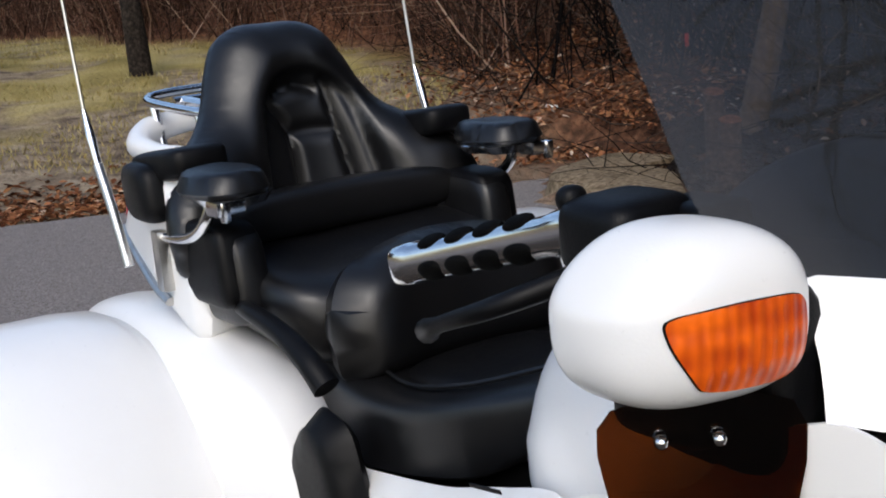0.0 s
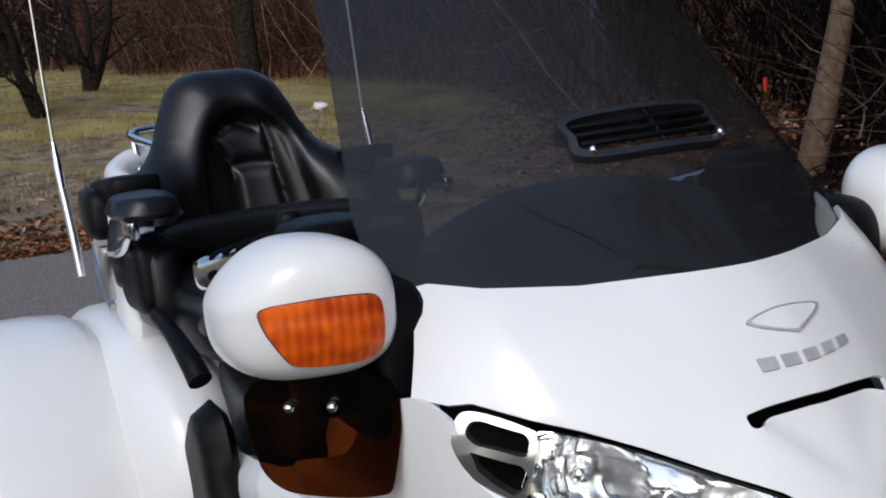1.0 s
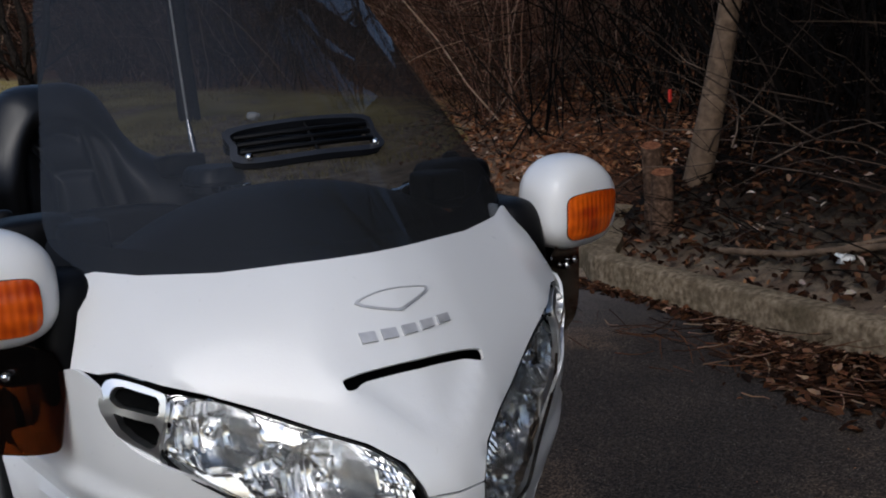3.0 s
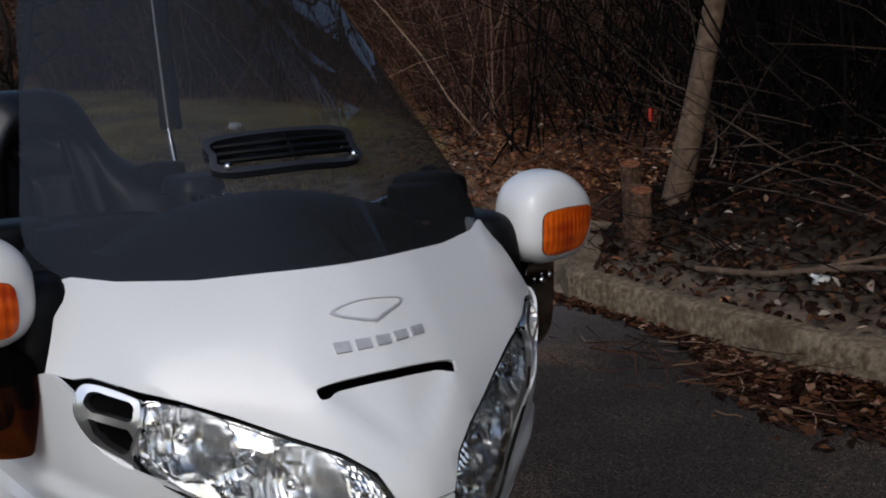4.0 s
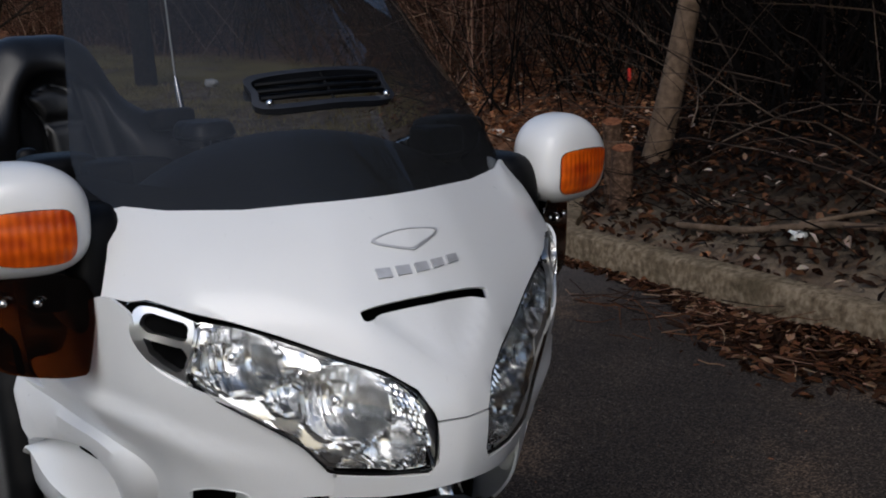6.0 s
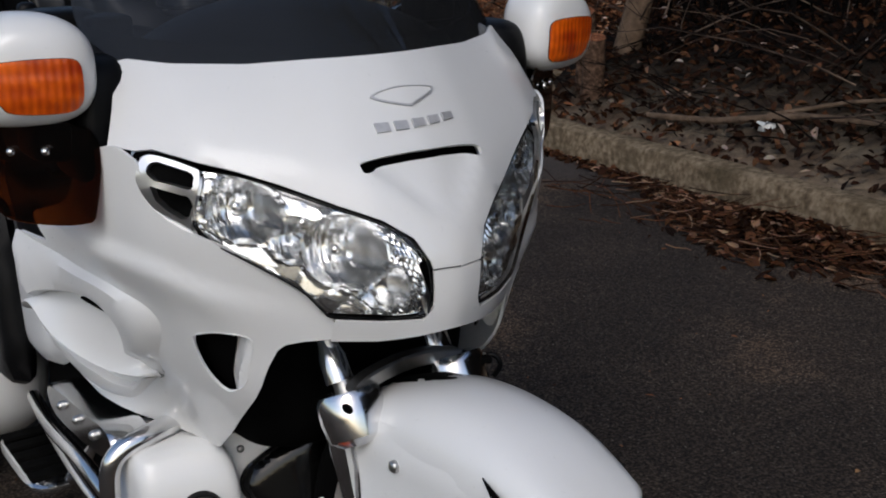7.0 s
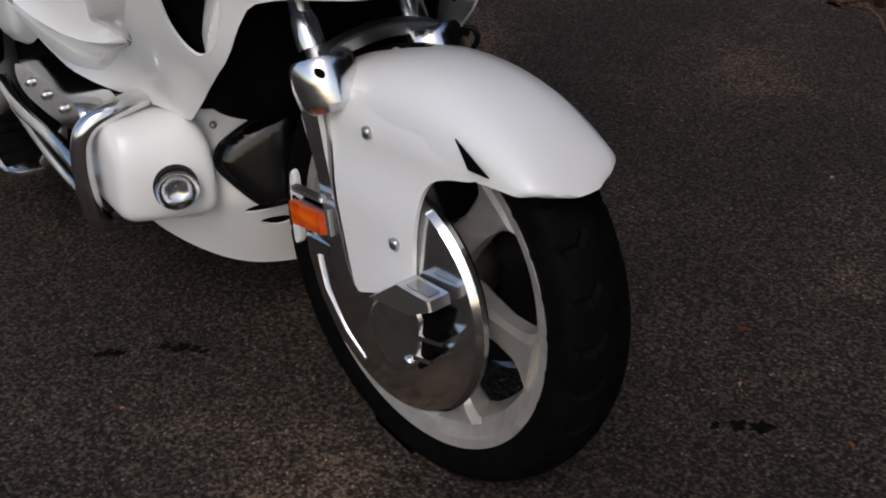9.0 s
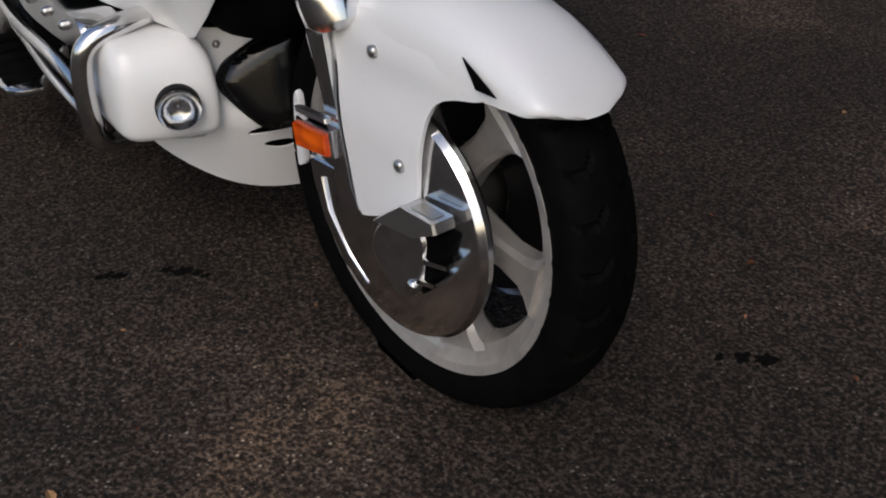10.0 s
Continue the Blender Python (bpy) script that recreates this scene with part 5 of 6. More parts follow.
wheel = roll_part("front_wheel", lathe([(r, w * 0.86) for r, w in ((0.229, -0.053), (0.2415, -0.057), (0.243, -0.050), (0.236, -0.046), (0.222, -0.040), (0.205, -0.030), (0.195, 0.0), (0.205, 0.030), (0.222, 0.040), (0.236, 0.046), (0.243, 0.050), (0.2415, 0.057), (0.229, 0.053), (0.214, 0.02), (0.211, 0.0), (0.214, -0.02))], 96, True), RIM, bike, "cast alloy front wheel with black tyre")
roll_part("tyre", bm, RUBBER, wheel, "worn black grooved tyre", 30)
for k in range(6):
    a = radians(50 + 60 * k)
    rings = []
    for r, hw, ht in ((0.04, 0.030, 0.026), (0.09, 0.022, 0.022), (0.14, 0.020, 0.017), (0.175, 0.025, 0.018), (0.192, 0.034, 0.022), (0.208, 0.052, 0.026)):
        c, t = Vector((math.cos(a), 0, math.sin(a))), Vector((-math.sin(a), 0, math.cos(a)))
        rings.append([c * r + t * (hw * u) + Vector((0, ht * v - 0.012, 0)) for u, v in ((-1, -0.6), (-0.7, -1), (0.7, -1), (1, -0.6), (1, 0.6), (0.7, 1), (-0.7, 1), (-1, 0.6))])
    roll_part("spoke", loft(rings), RIM, wheel)
for s in (-1, 1):
    disc = hub_part("brake_disc_cover", lathe([(0.150, s * 0.062), (0.163, s * 0.068), (0.166, s * 0.078), (0.160, s * 0.087), (0.145, s * 0.091), (0.09, s * 0.096), (0.001, s * 0.100)], 64), CHROME, bike, "polished round brake disc cover")
    # disc coloured black to carry the shade behind the spokes
    hub_part("brake_disc", lathe([(0.148, s * 0.054), (0.148, s * 0.059), (0.06, s * 0.059), (0.06, s * 0.054)], 64, True), BLACK, bike)
hub_part("hub", lathe([(0.05, -0.06), (0.06, -0.03), (0.06, 0.03), (0.05, 0.06)], 32), SATIN, wheel)

# fender: crown swept over the wheel, sides reach down over the fork
CROWN = [(-0.215, 0.203), (-0.17, 0.237), (-0.115, 0.264), (-0.045, 0.283), (0.015, 0.289), (0.075, 0.286), (0.13, 0.273), (0.182, 0.250), (0.222, 0.223), (0.248, 0.196)]
crown = smooth_open(CROWN, 8)
rings = []
for i, q in enumerate(crown):
    d = crown[min(i + 1, len(crown) - 1)] - crown[max(i - 1, 0)]
    d = d / np.linalg.norm(d)
    nrm = np.array((-d[1], d[0]))
    if nrm[1] < 0 and i < 48:
        nrm = -nrm
    t = i / (len(crown) - 1)
    wide = (1.0 - 0.14 * step01((t - 0.6) / 0.3) - 0.05 * step01((0.2 - t) / 0.2)) * math.sqrt(max(0.10, 1 - max(0.0, (t - 0.86) / 0.14) ** 2.6))
    deep = 1.0 - 0.55 * step01((t - 0.6) / 0.4)
    ring = []
    for w, drop in ((-0.090, 0.095), (-0.089, 0.07), (-0.085, 0.045), (-0.076, 0.024), (-0.06, 0.010), (-0.03, 0.002), (0, 0), (0.03, 0.002), (0.06, 0.010), (0.076, 0.024), (0.085, 0.045), (0.089, 0.07), (0.090, 0.095)):
        share = step01((q[0] - 0.0) / 0.12)
        low = 0.190 + 0.010 * step01((q[0] - 0.06) / 0.08)
        p = (q - nrm * drop * deep) * (1 - share) + (q - np.array((0.02 * drop / 0.095, max(0.006, q[1] - low) * drop / 0.095))) * share
        ring.append((p[0], w * wide, p[1] + 0.005))
    rings.append(ring)
bm = loft(rings, close=False)
bmesh.ops.solidify(bm, geom=bm.faces[:], thickness=0.004)
bmesh.ops.recalc_face_normals(bm, faces=bm.faces[:])
fender = wheel_part("front_fender", bm, WHITE, bike, "white sculpted front fender")
SKIRT = [(-0.114, 0.222), (-0.090, 0.125), (-0.060, 0.012), (-0.050, -0.014), (-0.030, -0.013), (0.052, 0.026), (0.064, 0.040), (0.066, 0.10), (0.069, 0.152), (0.082, 0.179), (0.108, 0.193), (0.145, 0.203), (0.155, 0.215), (0.12, 0.234), (0.06, 0.250), (-0.02, 0.254), (-0.10, 0.244)]
for s in (-1, 1):
    wheel_part("fender_skirt", sheet(SKIRT, lambda u, v, s=s: (u, s * (0.0925 + 0.012 * step01((0.19 - v) / 0.09) - 0.008 * step01((u - 0.05) / 0.12) - 0.30 * max(0, v - 0.215)), v), -0.006, 0.014, out=(0, s, 0)), WHITE, fender)
    for u, v in ((-0.030, 0.208), (0.034, 0.086)):
        wheel_part("fender_bolt", pillow((0.008, 0.006, 0.008), 0.8, lambda a, b, c, u=u, v=v, s=s: (u + a, s * (0.0945 if v > 0.15 else 0.1065) + b, v + c), 12, 8), SATIN, fender)
    # no hole is cut: a dark plate paints in its shade
    wheel_part("fender_hole_shade", sheet([(0.122, 0.249), (0.178, 0.221), (0.146, 0.220)], lambda u, v, s=s: (u, s * (0.0955 - 0.005 * step01((u - 0.05) / 0.12) - 0.12 * max(0, v - 0.225)), v), -0.002, 0.01, rounded=False, out=(0, s, 0)), DARK, fender)
    wheel_part("fork_cover", prism([(-0.160, 0.212), (-0.122, 0.222), (-0.098, 0.125), (-0.068, 0.010), (-0.052, -0.018), (-0.056, -0.030), (-0.092, -0.022), (-0.127, 0.125)], "y", s * 0.06, s * 0.104, 0.004, False), CHROME, bike, "chrome fork cover")
    housing = wheel_part("reflector_housing", prism([(-0.170, 0.078), (-0.092, 0.085), (-0.086, 0.049), (-0.163, 0.039)], "y", s * 0.09, s * 0.118, 0.003, False), CHROME, bike)
    wheel_part("side_reflector", prism([(-0.166, 0.074), (-0.094, 0.081), (-0.089, 0.053), (-0.160, 0.043)], "y", s * 0.116, s * 0.126, 0.003, False), AMBER, housing, "amber side reflector")
    wheel_part("housing_fin", prism([(-0.168, 0.094), (-0.10, 0.100), (-0.098, 0.094), (-0.166, 0.087)], "y", s * 0.108, s * 0.119, 0.002, False), BRIGHT, housing)
    wheel_part("fork_strake", prism([(-0.176, 0.012), (-0.120, 0.016), (-0.124, 0.002), (-0.152, -0.010), (-0.136, -0.058), (-0.092, -0.108), (-0.050, -0.134), (-0.052, -0.142), (-0.10, -0.128), (-0.146, -0.074), (-0.170, -0.018)], "y", s * 0.080, s * 0.094, 0.003, False), CHROME, bike)
    wing = wheel_part("caliper_wing", prism([(0.014, 0.012), (0.036, 0.030), (0.068, 0.056), (0.128, 0.058), (0.132, 0.045), (0.092, 0.022)], "y", s * 0.100, s * 0.134, 0.003, False), BRIGHT, bike)
    wheel_part("wing_inset", prism([(0.080, 0.0570), (0.120, 0.0583), (0.120, 0.0590), (0.080, 0.0578)], "y", s * 0.108, s * 0.127, 0.0003, False), SATIN, wing, "grey recess")
    caliper = wheel_part("caliper", prism([(0.0, -0.008), (0.04, 0.020), (0.092, 0.020), (0.094, -0.02), (0.084, -0.066), (0.04, -0.09), (-0.01, -0.05)], "y", s * 0.085, s * 0.118, 0.006), SATIN, bike)
    # solid dark piece standing for the shade between the fins
    wheel_part("caliper_gap_shade", prism([(0.092, 0.022), (0.122, 0.022), (0.116, -0.012), (0.104, -0.036), (0.088, -0.068), (0.076, -0.062), (0.090, -0.02)], "y", s * 0.088, s * 0.114, 0.002, False), DARK, caliper)
    for fin in ([(0.092, -0.012), (0.134, -0.002), (0.135, -0.008), (0.092, -0.020)], [(0.082, -0.046), (0.114, -0.038), (0.114, -0.045), (0.080, -0.054)]):
        wheel_part("caliper_fin", prism(fin, "y", s * 0.088, s * 0.119, 0.001, False), CHROME, caliper)
    wheel_part("caliper_bolt", pillow((0.009, 0.006, 0.009), 1.0, lambda a, b, c, s=s: (0.073 + a, s * 0.119 + b, -0.061 + c), 12, 8), CHROME, caliper)
    wheel_part("fork_guard_strip", prism([(-0.197, 0.090), (-0.186, 0.092), (-0.180, 0.01), (-0.186, -0.006), (-0.195, 0.0)], "y", s * 0.090, s * 0.100, 0.002), WHITE, bike)
    # fork legs, clamp bosses
    wheel_part("fork_leg", tube([(0.0, s * 0.072, -0.02), (-0.09, s * 0.072, 0.145), (-0.145, s * 0.078, 0.265), (-0.165, s * 0.083, 0.31), (-0.18, s * 0.083, 0.345), (-0.26, s * 0.083, 0.49)], [0.012, 0.012, 0.014, 0.012, 0.010, 0.010], 16), SATIN, bike)
    boss = wheel_part("fork_boss", moved(lathe([(0.001, -0.044), (0.028, -0.044), (0.040, -0.034), (0.044, -0.008), (0.044, 0.016), (0.040, 0.024), (0.020, 0.026), (0.001, 0.026)], 36), pose(-0.122, s * 0.088, 0.252, 66, 0, 90)), CHROME, bike)
    # dark bead painted on for the shade of a hole
    wheel_part("boss_hole_shade", pillow((0.010, 0.004, 0.006), 0.9, lambda a, b, c, s=s: (-0.090 + a, s * 0.117 + b, 0.272 + c), 12, 8), DARK, boss)
    wheel_part("fork_tube", moved(lathe([(0.001, -0.03), (0.020, -0.03), (0.020, 0.002), (0.015, 0.018), (0.008, 0.09), (0.001, 0.09)], 24), pose(-0.166, s * 0.083, 0.305, 61, 0, 90)), CHROME, bike)
BRACE = [(-0.120, -0.090, 0.272), (-0.126, -0.06, 0.282), (-0.130, 0.0, 0.288), (-0.130, 0.055, 0.284), (-0.124, 0.095, 0.275)]
strap = smooth_open(BRACE, 6)
wheel_part("fork_brace", loft([[(q[0] + u, q[1], q[2] + v) for u, v in ((-0.010, -0.008), (0.008, -0.010), (0.011, -0.008), (0.010, 0.007), (0.007, 0.010), (-0.010, 0.010))] for q in strap]), SATIN, bike)
wheel_part("brace_clamp", moved(block((0.036, 0.028, 0.024), 0.004), pose(-0.112, 0.108, 0.266)), CHROME, bike)
wheel_part("brake_hose", tube([(-0.11, 0.118, 0.268), (-0.095, 0.134, 0.272), (-0.088, 0.140, 0.258), (-0.096, 0.136, 0.240)], 0.004, 8), BLACK, bike)


# ---- handlebar, seats, rear of the trike ----
for s in (-1, 1):
    part("handlebar", tube([(-0.42, s * 0.315, 1.02), (-0.405, s * 0.27, 1.005), (-0.42, s * 0.18, 0.955), (-0.43, s * 0.10, 0.935), (-0.44, 0, 0.925)], 0.014, 12), BLACK, bike)
    a0, a1 = Vector((-0.680, s * 0.350, 0.966)), Vector((-0.425, s * 0.322, 1.030))
    ax = (a1 - a0).normalized()
    side = ax.cross(Vector((0, 0, 1))).normalized()
    upv = side.cross(ax)
    rings = []
    for t, k in ((0, 0.7), (0.012, 0.95), (0.03, 1), (0.10, 1), (0.12, 0.9), (0.85, 0.88), (0.9, 1.0), (0.99, 1.0), (1.0, 0.85)):
        c = a0.lerp(a1, t)
        rings.append([c + (side * math.copysign(abs(math.cos(q)) ** 0.6, math.cos(q)) + upv * math.copysign(abs(math.sin(q)) ** 0.6, math.sin(q))) * (0.0215 * k) for q in np.linspace(0, 2 * math.pi, 25)[:-1]])
    grip = part("handlebar_grip", loft(rings), CHROME, bike, "chrome grip with oval rubber pads")
    for row, (u, w) in enumerate(((-s * 0.38, 0.92), (-s * 0.82, -0.55), (s * 0.9, 0.1))):
        for t in (0.24, 0.40, 0.56, 0.72):
            c = a0.lerp(a1, t) + side * (0.0185 * u) + upv * (0.0185 * w)
            nrm = (side * u + upv * w).normalized()
            tan = nrm.cross(ax)
            part("rubber_pad", pillow((0.0185, 0.012, 0.0065), 0.8, lambda p, q, r, c=c, nrm=nrm, tan=tan: tuple(c + ax * p + tan * q + nrm * r), 16, 8), RUBBER, grip)
    part("brake_lever" if s < 0 else "clutch_lever", tube([(-0.44, s * 0.33, 0.985), (-0.48, s * 0.385, 0.965), (-0.56, s * 0.392, 0.935), (-0.60, s * 0.38, 0.918)], [0.012, 0.010, 0.008, 0.013], 10), BLACK, bike)
    sw = part("switch_housing", pillow((0.045, 0.05, 0.035), 0.45, lambda p, q, r, s=s: (p - 0.40, s * (0.30 + q), 1.025 + r)), BLACK, bike)
    part("fluid_reservoir", pillow((0.036, 0.030, 0.021), 0.3, lambda p, q, r, s=s: (p - 0.36, s * (0.252 + q), 1.030 + r)), BLACK, bike)
    part("switch_knob", pillow((0.012, 0.014, 0.012), 0.8, lambda p, q, r, s=s: (p - 0.44, s * (0.325 + q), 1.055 + r), 12, 8), BLACK, sw)

# tank shelter and side covers
part("tank_shelter", pillow((0.20, 0.255, 0.15), 0.55, lambda a, b, c: (a - 0.53, b * (1 - 0.25 * max(0, c / 0.15)) * (1 - 0.15 * max(0, -a / 0.25)), c + 0.745 + 0.10 * a), 44, 26), WHITE, bike)
part("tank_top", pillow((0.15, 0.12, 0.03), 0.6, lambda a, b, c: (a - 0.54, b, c + 0.885 + 0.1 * a)), BLACK, bike)
for s in (-1, 1):
    cover = part("side_cover", cushion([(-0.56, 0.71), (-0.68, 0.685), (-0.80, 0.645), (-1.00, 0.60), (-1.14, 0.575), (-1.12, 0.48), (-1.02, 0.40), (-0.80, 0.42), (-0.64, 0.50), (-0.56, 0.60)], lambda x, z, s=s: (x, s * (0.225 + 0.03 * step01((x + 1.1) / 0.5)), z), 0.03, 0.05, 0.02, out=(0, s, 0), back=0.01), WHITE, bike, "white side cover under the seat")
    part("lettering_bar", block((0.07, 0.002, 0.005), 0.0008), BLACK, cover, "small plain dark marking").matrix_local = pose(-1.03, s * 0.262, 0.545, 0, 8 , 0)
    part("grab_rail", tube([(-1.25, s * 0.28, 0.80), (-1.18, s * 0.298, 0.812), (-1.09, s * 0.30, 0.80), (-1.02, s * 0.298, 0.772), (-0.985, s * 0.293, 0.742)], [0.010, 0.014, 0.015, 0.018, 0.020], 12), BLACK, bike)
    part("frame_cover", cushion([(-0.975, 0.63), (-1.03, 0.684), (-1.085, 0.672), (-1.16, 0.56), (-1.22, 0.36), (-0.95, 0.34)], lambda x, z, s=s: (x, s * 0.262, z), 0.04, 0.04, 0.02, out=(0, s, 0), back=0.02), BLACK, bike)

# rider seat
rings = []
for x, zl, zh, hw in ((-1.24, 0.60, 0.755, 0.15), (-1.20, 0.572, 0.735, 0.20), (-1.10, 0.582, 0.705, 0.215), (-1.0, 0.602, 0.698, 0.22), (-0.90, 0.622, 0.712, 0.215), (-0.80, 0.648, 0.74, 0.195), (-0.70, 0.70, 0.785, 0.155), (-0.62, 0.775, 0.83, 0.11), (-0.585, 0.81, 0.835, 0.07)):
    mid, hz = (zl + zh) / 2, (zh - zl) / 2
    ring = []
    for q in np.linspace(0, 2 * math.pi, 37)[:-1]:
        cy, cz = math.cos(q), math.sin(q)
        y = hw * math.copysign(abs(cy) ** 0.55, cy)
        z = mid + hz * math.copysign(abs(cz) ** 0.6, cz)
        if cz > 0:
            z += 0.022 * (abs(y) / hw) ** 2 * (1 if x < -0.75 else 0.2)
        else:
            z -= 0.035 * (abs(y) / hw) ** 3 * (1 if -1.2 < x < -0.7 else 0.3)
        ring.append((x, y, z))
    rings.append(ring)
dense = []
for i in range(len(rings[0])):
    dense.append(smooth_open([r[i] for r in rings], 5))
rider_seat = part("rider_seat", loft([[dense[i][k] for i in range(len(dense))] for k in range(len(dense[0]))]), LEATHER, bike, "black stitched leather rider seat")
for s in (-1, 1):
    part("seat_seam", tube([(-1.10, s * 0.15, 0.716), (-0.98, s * 0.165, 0.712), (-0.86, s * 0.15, 0.737), (-0.74, s * 0.105, 0.778)], 0.004, 6), LEATHER, rider_seat)
part("seat_insert", cushion([(-1.08, 0.0), (-1.06, 0.12), (-0.95, 0.14), (-0.84, 0.10), (-0.80, 0.0), (-0.84, -0.10), (-0.95, -0.14), (-1.06, -0.12)], lambda x, y: (x, y, 0.700 + 0.15 * max(0, x + 0.92)), 0.012, 0.03, 0.02, out=(0, 0, 1), back=0.01), LEATHER, rider_seat)
# rider backrest
part("rider_backrest", cushion([(-0.185, 0.69), (-0.215, 0.75), (-0.205, 0.82), (-0.15, 0.865), (0, 0.885), (0.15, 0.865), (0.205, 0.82), (0.215, 0.75), (0.185, 0.69), (0, 0.68)], lambda y, z: (-1.13 + 0.9 * y * y - 0.10 * (z - 0.7), y, z), 0.075, 0.06, 0.016, back=0.04), LEATHER, bike, "padded black rider backrest")

# passenger seat
before = set(bike.children)
pax = part("passenger_seat", pillow((0.19, 0.235, 0.075), 0.5, lambda a, b, c: (a - 1.30, b, c + 0.775 + 0.03 * (abs(b) / 0.235) ** 2 - 0.12 * a)), LEATHER, bike, "black leather passenger seat with deep lumbar roll")
part("lumbar_roll", pillow((0.062, 0.232, 0.042), 0.55, lambda a, b, c: (a - 1.415 + 0.8 * b * b, b, c + 0.897 + 0.15 * a)), LEATHER, pax)
for s in (-1, 1):
    part("side_bolster", pillow((0.10, 0.035, 0.08), 0.5, lambda a, b, c, s=s: (a - 1.33 - 0.1 * c, s * (0.235 + b), c + 0.845)), LEATHER, pax)


def rest(y, z):
    return (-1.545 + 2.1 * y * y - 0.16 * (z - 1.0), y, z)


REST = both([(0, 1.205), (0.06, 1.203), (0.104, 1.18), (0.132, 1.13), (0.148, 1.09), (0.175, 1.05), (0.228, 1.012), (0.268, 0.972), (0.287, 0.92), (0.285, 0.87), (0.25, 0.82), (0, 0.81)])
WELL = [(-0.118, 0.86), (-0.112, 0.94), (-0.104, 1.01), (-0.086, 1.066), (-0.05, 1.098), (0.010, 1.110), (0.082, 1.100), (0.128, 1.066), (0.152, 1.01), (0.170, 0.94), (0.182, 0.86)]
SEAMS = [run_of(q) for q in ([(-0.070, 1.062), (-0.045, 1.035), (-0.020, 1.004), (-0.014, 0.96), (-0.012, 0.90)], [(-0.017, 1.004), (0.04, 1.006), (0.102, 1.004)], [(0.084, 1.092), (0.096, 1.05), (0.104, 1.004), (0.114, 0.95), (0.122, 0.90)], [(-0.045, 1.074), (0.012, 1.086), (0.066, 1.076)])]
well_far = run_of(WELL)


def stitched(y, z):
    d, side = well_far(np.array((y, z)))
    inner = -math.copysign(d, side)
    h = 0.010 * math.exp(-((inner + 0.030) / 0.028) ** 2) - 0.032 * step01((inner + 0.010) / 0.022)
    if inner > 0.002:
        g = min(far(np.array((y, z)))[0] for far in SEAMS)
        h += 0.013 * (1 - math.exp(-(min(g, inner + 0.004) / 0.014) ** 2)) - 0.004 * math.exp(-(g / 0.004) ** 2)
    return h


back = part("passenger_backrest", cushion(REST, rest, 0.075, 0.07, 0.0070, back=0.05, relief=stitched), LEATHER, bike, "high black leather passenger backrest with stitched panel", sharp=80)

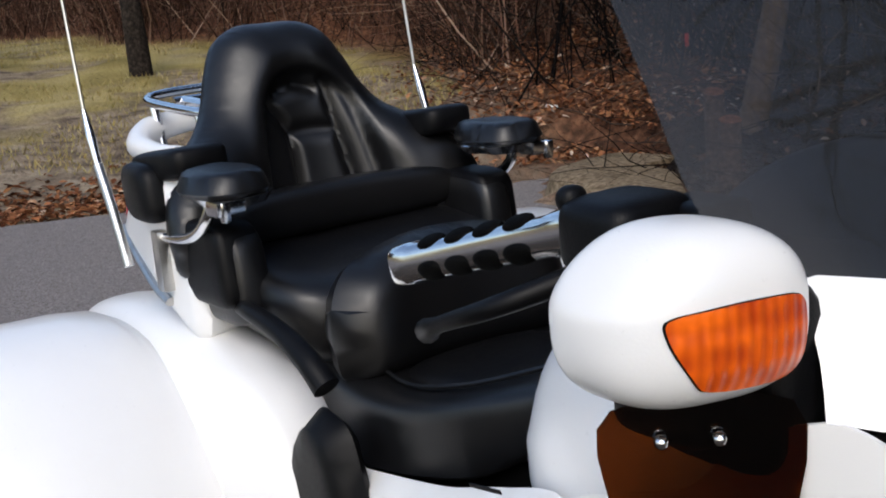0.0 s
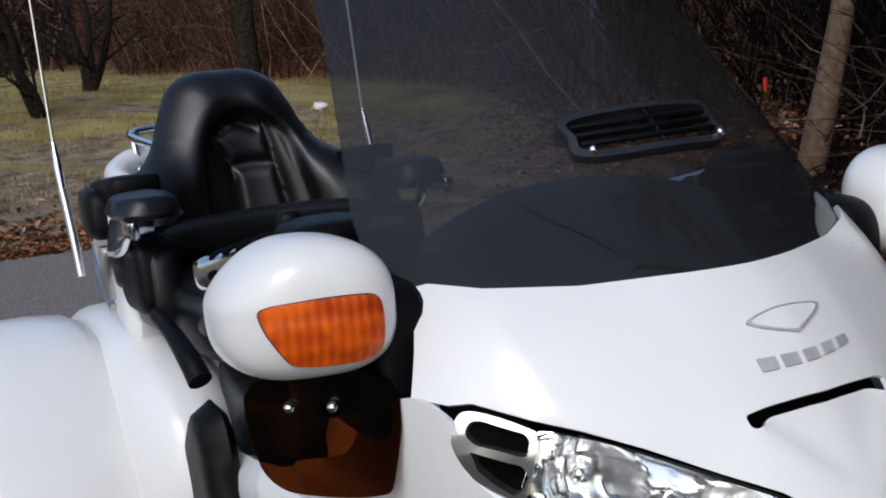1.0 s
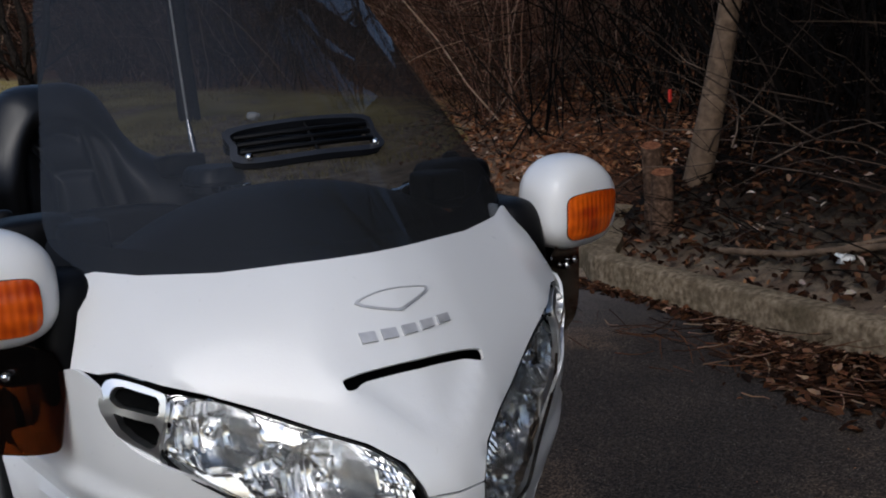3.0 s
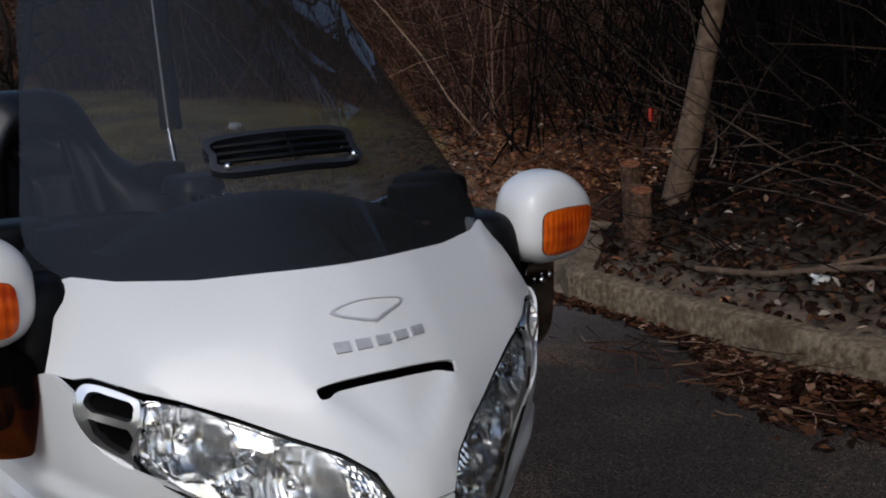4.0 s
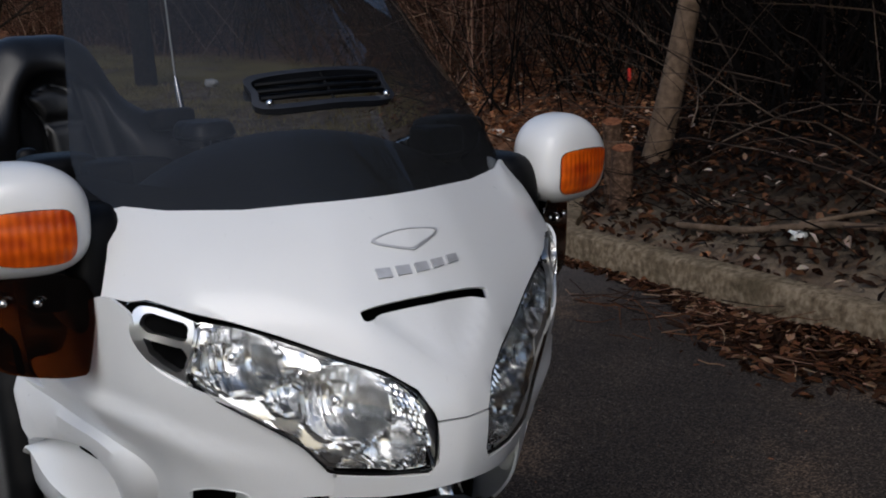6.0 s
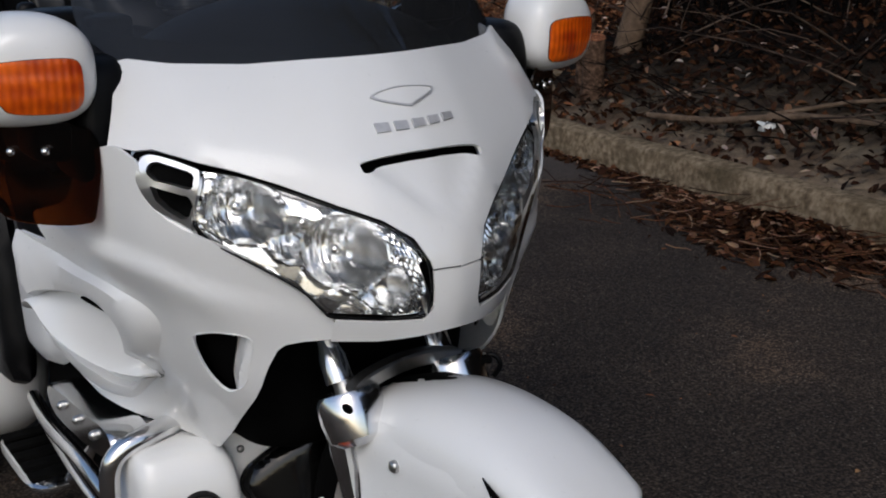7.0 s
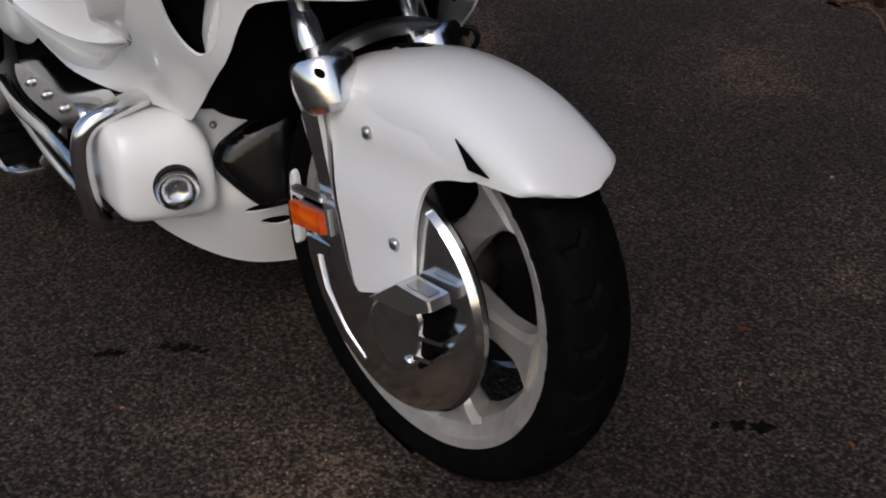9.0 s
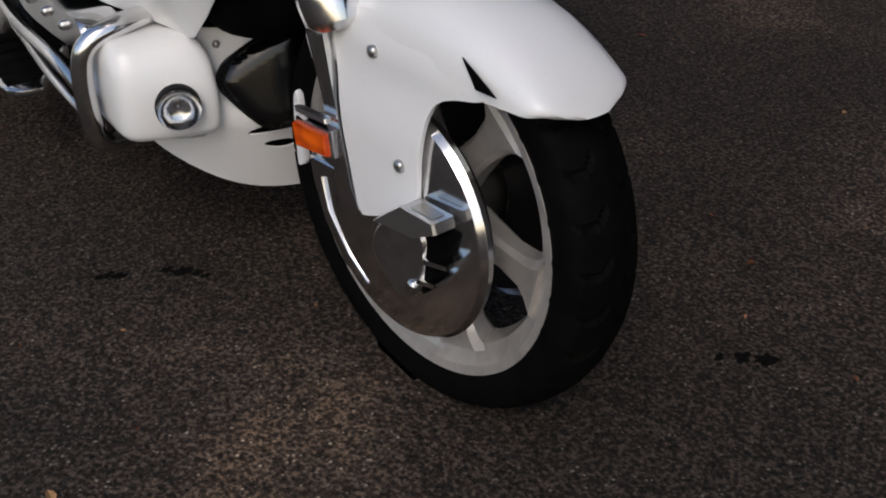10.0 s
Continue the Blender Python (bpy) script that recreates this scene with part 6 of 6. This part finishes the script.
for s in (-1, 1):
    dy = -0.025

    def shelf(x, y, z, s=s):
        return (-1.335 + 0.84 * (x + 1.325), s * (y + dy), z)

    arm = part("armrest", cushion([(-1.325, 0.25), (-1.30, 0.325), (-1.23, 0.345), (-1.155, 0.328), (-1.135, 0.285), (-1.16, 0.235), (-1.25, 0.222)], lambda x, y: shelf(x, y, 0.985), 0.028, 0.022, 0.012, out=(0, 0, 1), back=0.012), LEATHER, bike, "padded black armrest on a chrome bracket")
    part("armrest_tray", cushion([(-1.295, 0.24), (-1.275, 0.315), (-1.22, 0.33), (-1.15, 0.312), (-1.14, 0.27), (-1.17, 0.228), (-1.25, 0.215)], lambda x, y: shelf(x, y, 0.976), 0.004, 0.01, 0.014, out=(0, 0, 1), back=0.014), CHROME, arm)
    hinge = part("armrest_hinge", block((0.04, 0.045, 0.022), 0.005), CHROME, arm)
    hinge.matrix_local = pose(-1.19, s * 0.285, 0.966)
    part("hinge_bolt", block((0.014, 0.012, 0.03), 0.004), CHROME, hinge).matrix_local = pose(0.018, s * 0.01, -0.004)
    part("armrest_bracket", tube([(-1.25, s * 0.278, 0.975), (-1.258, s * 0.285, 0.945), (-1.29, s * 0.288, 0.918), (-1.34, s * 0.29, 0.902), (-1.43, s * 0.29, 0.893)], 0.0095, 12), CHROME, arm)
    part("bracket_post", block((0.028, 0.022, 0.10), 0.006), SATIN, arm).matrix_local = pose(-1.437, s * 0.293, 0.855)
    part("speaker_pod", pillow((0.058, 0.034, 0.048), 0.55, lambda a, b, c, s=s: (a - 1.475 - 0.15 * c, s * (0.283 + b), c + 0.962)), BLACK, bike, "black passenger speaker pod")
    part("pod_bridge", pillow((0.10, 0.052, 0.026), 0.4, lambda a, b, c, s=s: (a - 1.455, s * (0.238 + b), c + 1.002 + 0.12 * a)), BLACK, bike)
    part("storage_pocket", pillow((0.105, 0.040, 0.066), 0.35, lambda a, b, c, s=s: (a - 1.345 - 0.12 * c, s * (0.245 + b), c + 0.862)), BLACK, bike)
    part("pocket_flap", block((0.10, 0.006, 0.05), 0.003), BLACK, bike).matrix_local = pose(-1.335, s * 0.286, 0.868)
    # aerial
    aerial = part("aerial", tube([(-1.494, s * 0.330, 0.845), (-1.53, s * 0.330, 0.93), (-1.570, s * 0.330, 1.005)], 0.0085, 10), SATIN, bike, "whip aerial with a chrome ferrule")
    part("ferrule", tube([(-1.570, s * 0.330, 1.005), (-1.585, s * 0.330, 1.05), (-1.600, s * 0.330, 1.095)], [0.007, 0.0085, 0.004], 10), CHROME, aerial)
    part("whip", tube([(-1.600, s * 0.330, 1.095), (-1.622, s * 0.330, 1.27), (-1.655, s * 0.330, 1.6), (-1.69, s * 0.330, 1.95)], [0.0032, 0.0028, 0.0022, 0.0015], 8), SATIN, aerial)
    # saddlebag
    bag = part("saddlebag", cushion([(-1.47, 1.018), (-1.55, 1.004), (-1.592, 0.96), (-1.65, 0.915), (-1.685, 0.875), (-1.64, 0.83), (-1.50, 0.775), (-1.36, 0.73), (-1.34, 0.86), (-1.40, 0.98)], lambda x, z, s=s: (x, s * (0.265 + 0.10 * min(0.0, x + 1.5)), z), 0.02, 0.03, 0.016, out=(0, s, 0), back=0.09), WHITE, bike, "white saddlebag behind a chrome-edged pod")
    part("bag_trim", tube([(-1.44, s * 0.290, 0.785), (-1.50, s * 0.287, 0.80), (-1.60, s * 0.275, 0.838), (-1.68, s * 0.26, 0.875)], 0.008, 8), SATIN, bag)
    part("tail_lamp", pillow((0.016, 0.03, 0.034), 0.5, lambda a, b, c, s=s: (a - 1.655 + 0.45 * c, s * (0.232 + b), c + 0.918)), RED, bag, "red tail lamp lens")
trunk = part("rear_trunk", pillow((0.15, 0.175, 0.11), 0.4, lambda a, b, c: (a - 1.70 + 0.12 * c, b, c + 0.865), 40, 24), WHITE, bike, "white rear luggage trunk")
part("spoiler", tube([(-1.55, -0.185, 1.005), (-1.66, -0.19, 1.0), (-1.77, -0.18, 1.003), (-1.84, -0.13, 1.018), (-1.865, -0.05, 1.028), (-1.865, 0.05, 1.028), (-1.84, 0.13, 1.018), (-1.77, 0.18, 1.003), (-1.66, 0.19, 1.0), (-1.55, 0.185, 1.005)], [0.011, 0.015, 0.025, 0.028, 0.024, 0.024, 0.028, 0.025, 0.015, 0.011], 14), WHITE, trunk, "rounded white spoiler loop")
rack = part("luggage_rack", tube([(-1.58, -0.085, 1.058), (-1.62, -0.112, 1.060), (-1.74, -0.120, 1.066), (-1.86, -0.118, 1.074), (-1.905, -0.085, 1.080), (-1.915, 0, 1.083), (-1.905, 0.085, 1.080), (-1.86, 0.118, 1.074), (-1.74, 0.120, 1.066), (-1.62, 0.112, 1.060), (-1.58, 0.085, 1.058), (-1.58, -0.085, 1.058)], 0.009, 10), CHROME, bike, "chrome tubular luggage rack")
for y in (-0.055, 0.055):
    part("rack_slat", tube([(-1.56, y, 1.054), (-1.72, y, 1.062), (-1.84, y, 1.068)], 0.010, 8), CHROME, rack)
part("rack_slat", tube([(-1.84, -0.075, 1.068), (-1.84, 0.075, 1.068)], 0.010, 8), CHROME, rack)
for x, y in ((-1.64, -0.112), (-1.64, 0.112), (-1.84, -0.116), (-1.84, 0.116)):
    part("rack_foot", tube([(x, y, 1.054 if x > -1.7 else 1.066), (x + 0.02, y, 0.985)], 0.010, 10), CHROME, rack)
for ob in set(bike.children) - before:
    ob.matrix_local = pose(0, -0.025, 0) @ ob.matrix_local

# rear fenders and wheels
AX, AZ = -1.62, 0.33
for s in (-1, 1):
    rings = []
    for ang in np.linspace(radians(-100), radians(118), 40):
        c = (math.sin(ang), math.cos(ang))
        ring = []
        for y, r in ((0.318, 0.34), (0.322, 0.39), (0.338, 0.428), (0.375, 0.449), (0.44, 0.458), (0.54, 0.460), (0.63, 0.452), (0.69, 0.43), (0.725, 0.395), (0.735, 0.345)):
            r2 = r * (0.925 + 0.14 * max(0.0, c[0]) ** 2)
            ring.append((AX + r2 * c[0], s * y, AZ + r2 * c[1]))
        rings.append(ring)
    bm = loft(rings, close=False)
    bmesh.ops.recalc_face_normals(bm, faces=bm.faces[:])
    bm.normal_update()
    if sum((f.normal.z * f.calc_area() for f in bm.faces)) < 0:
        bmesh.ops.reverse_faces(bm, faces=bm.faces[:])
        bm.normal_update()
    thicken(bm, 0.006)
    part("rear_fender", bm, WHITE, bike, "broad white rear fender")
    part("fender_flare", pillow((0.47, 0.115, 0.322), 0.62, lambda a, b, c, s=s: (a - 1.54, s * (0.262 + b), c + 0.42 + 0.0 * a), 48, 28), WHITE, bike, "white bodywork between seat and fender")
    tyre = lathe([(0.19, s * 0.50), (0.20, s * 0.49), (0.26, s * 0.475), (0.295, s * 0.48), (0.31, s * 0.50), (0.312, s * 0.59), (0.31, s * 0.68), (0.295, s * 0.70), (0.26, s * 0.705), (0.20, s * 0.69), (0.19, s * 0.68)], 64)
    rw = part("rear_wheel", moved(lathe([(0.19, s * 0.50), (0.195, s * 0.69), (0.18, s * 0.68), (0.15, s * 0.66), (0.06, s * 0.67), (0.001, s * 0.675)], 48), pose(AX, 0, 0.312)), SATIN, bike, "alloy rear wheel with wide black tyre")
    part("tyre", moved(tyre, pose(AX, 0, 0.312)), RUBBER, rw)
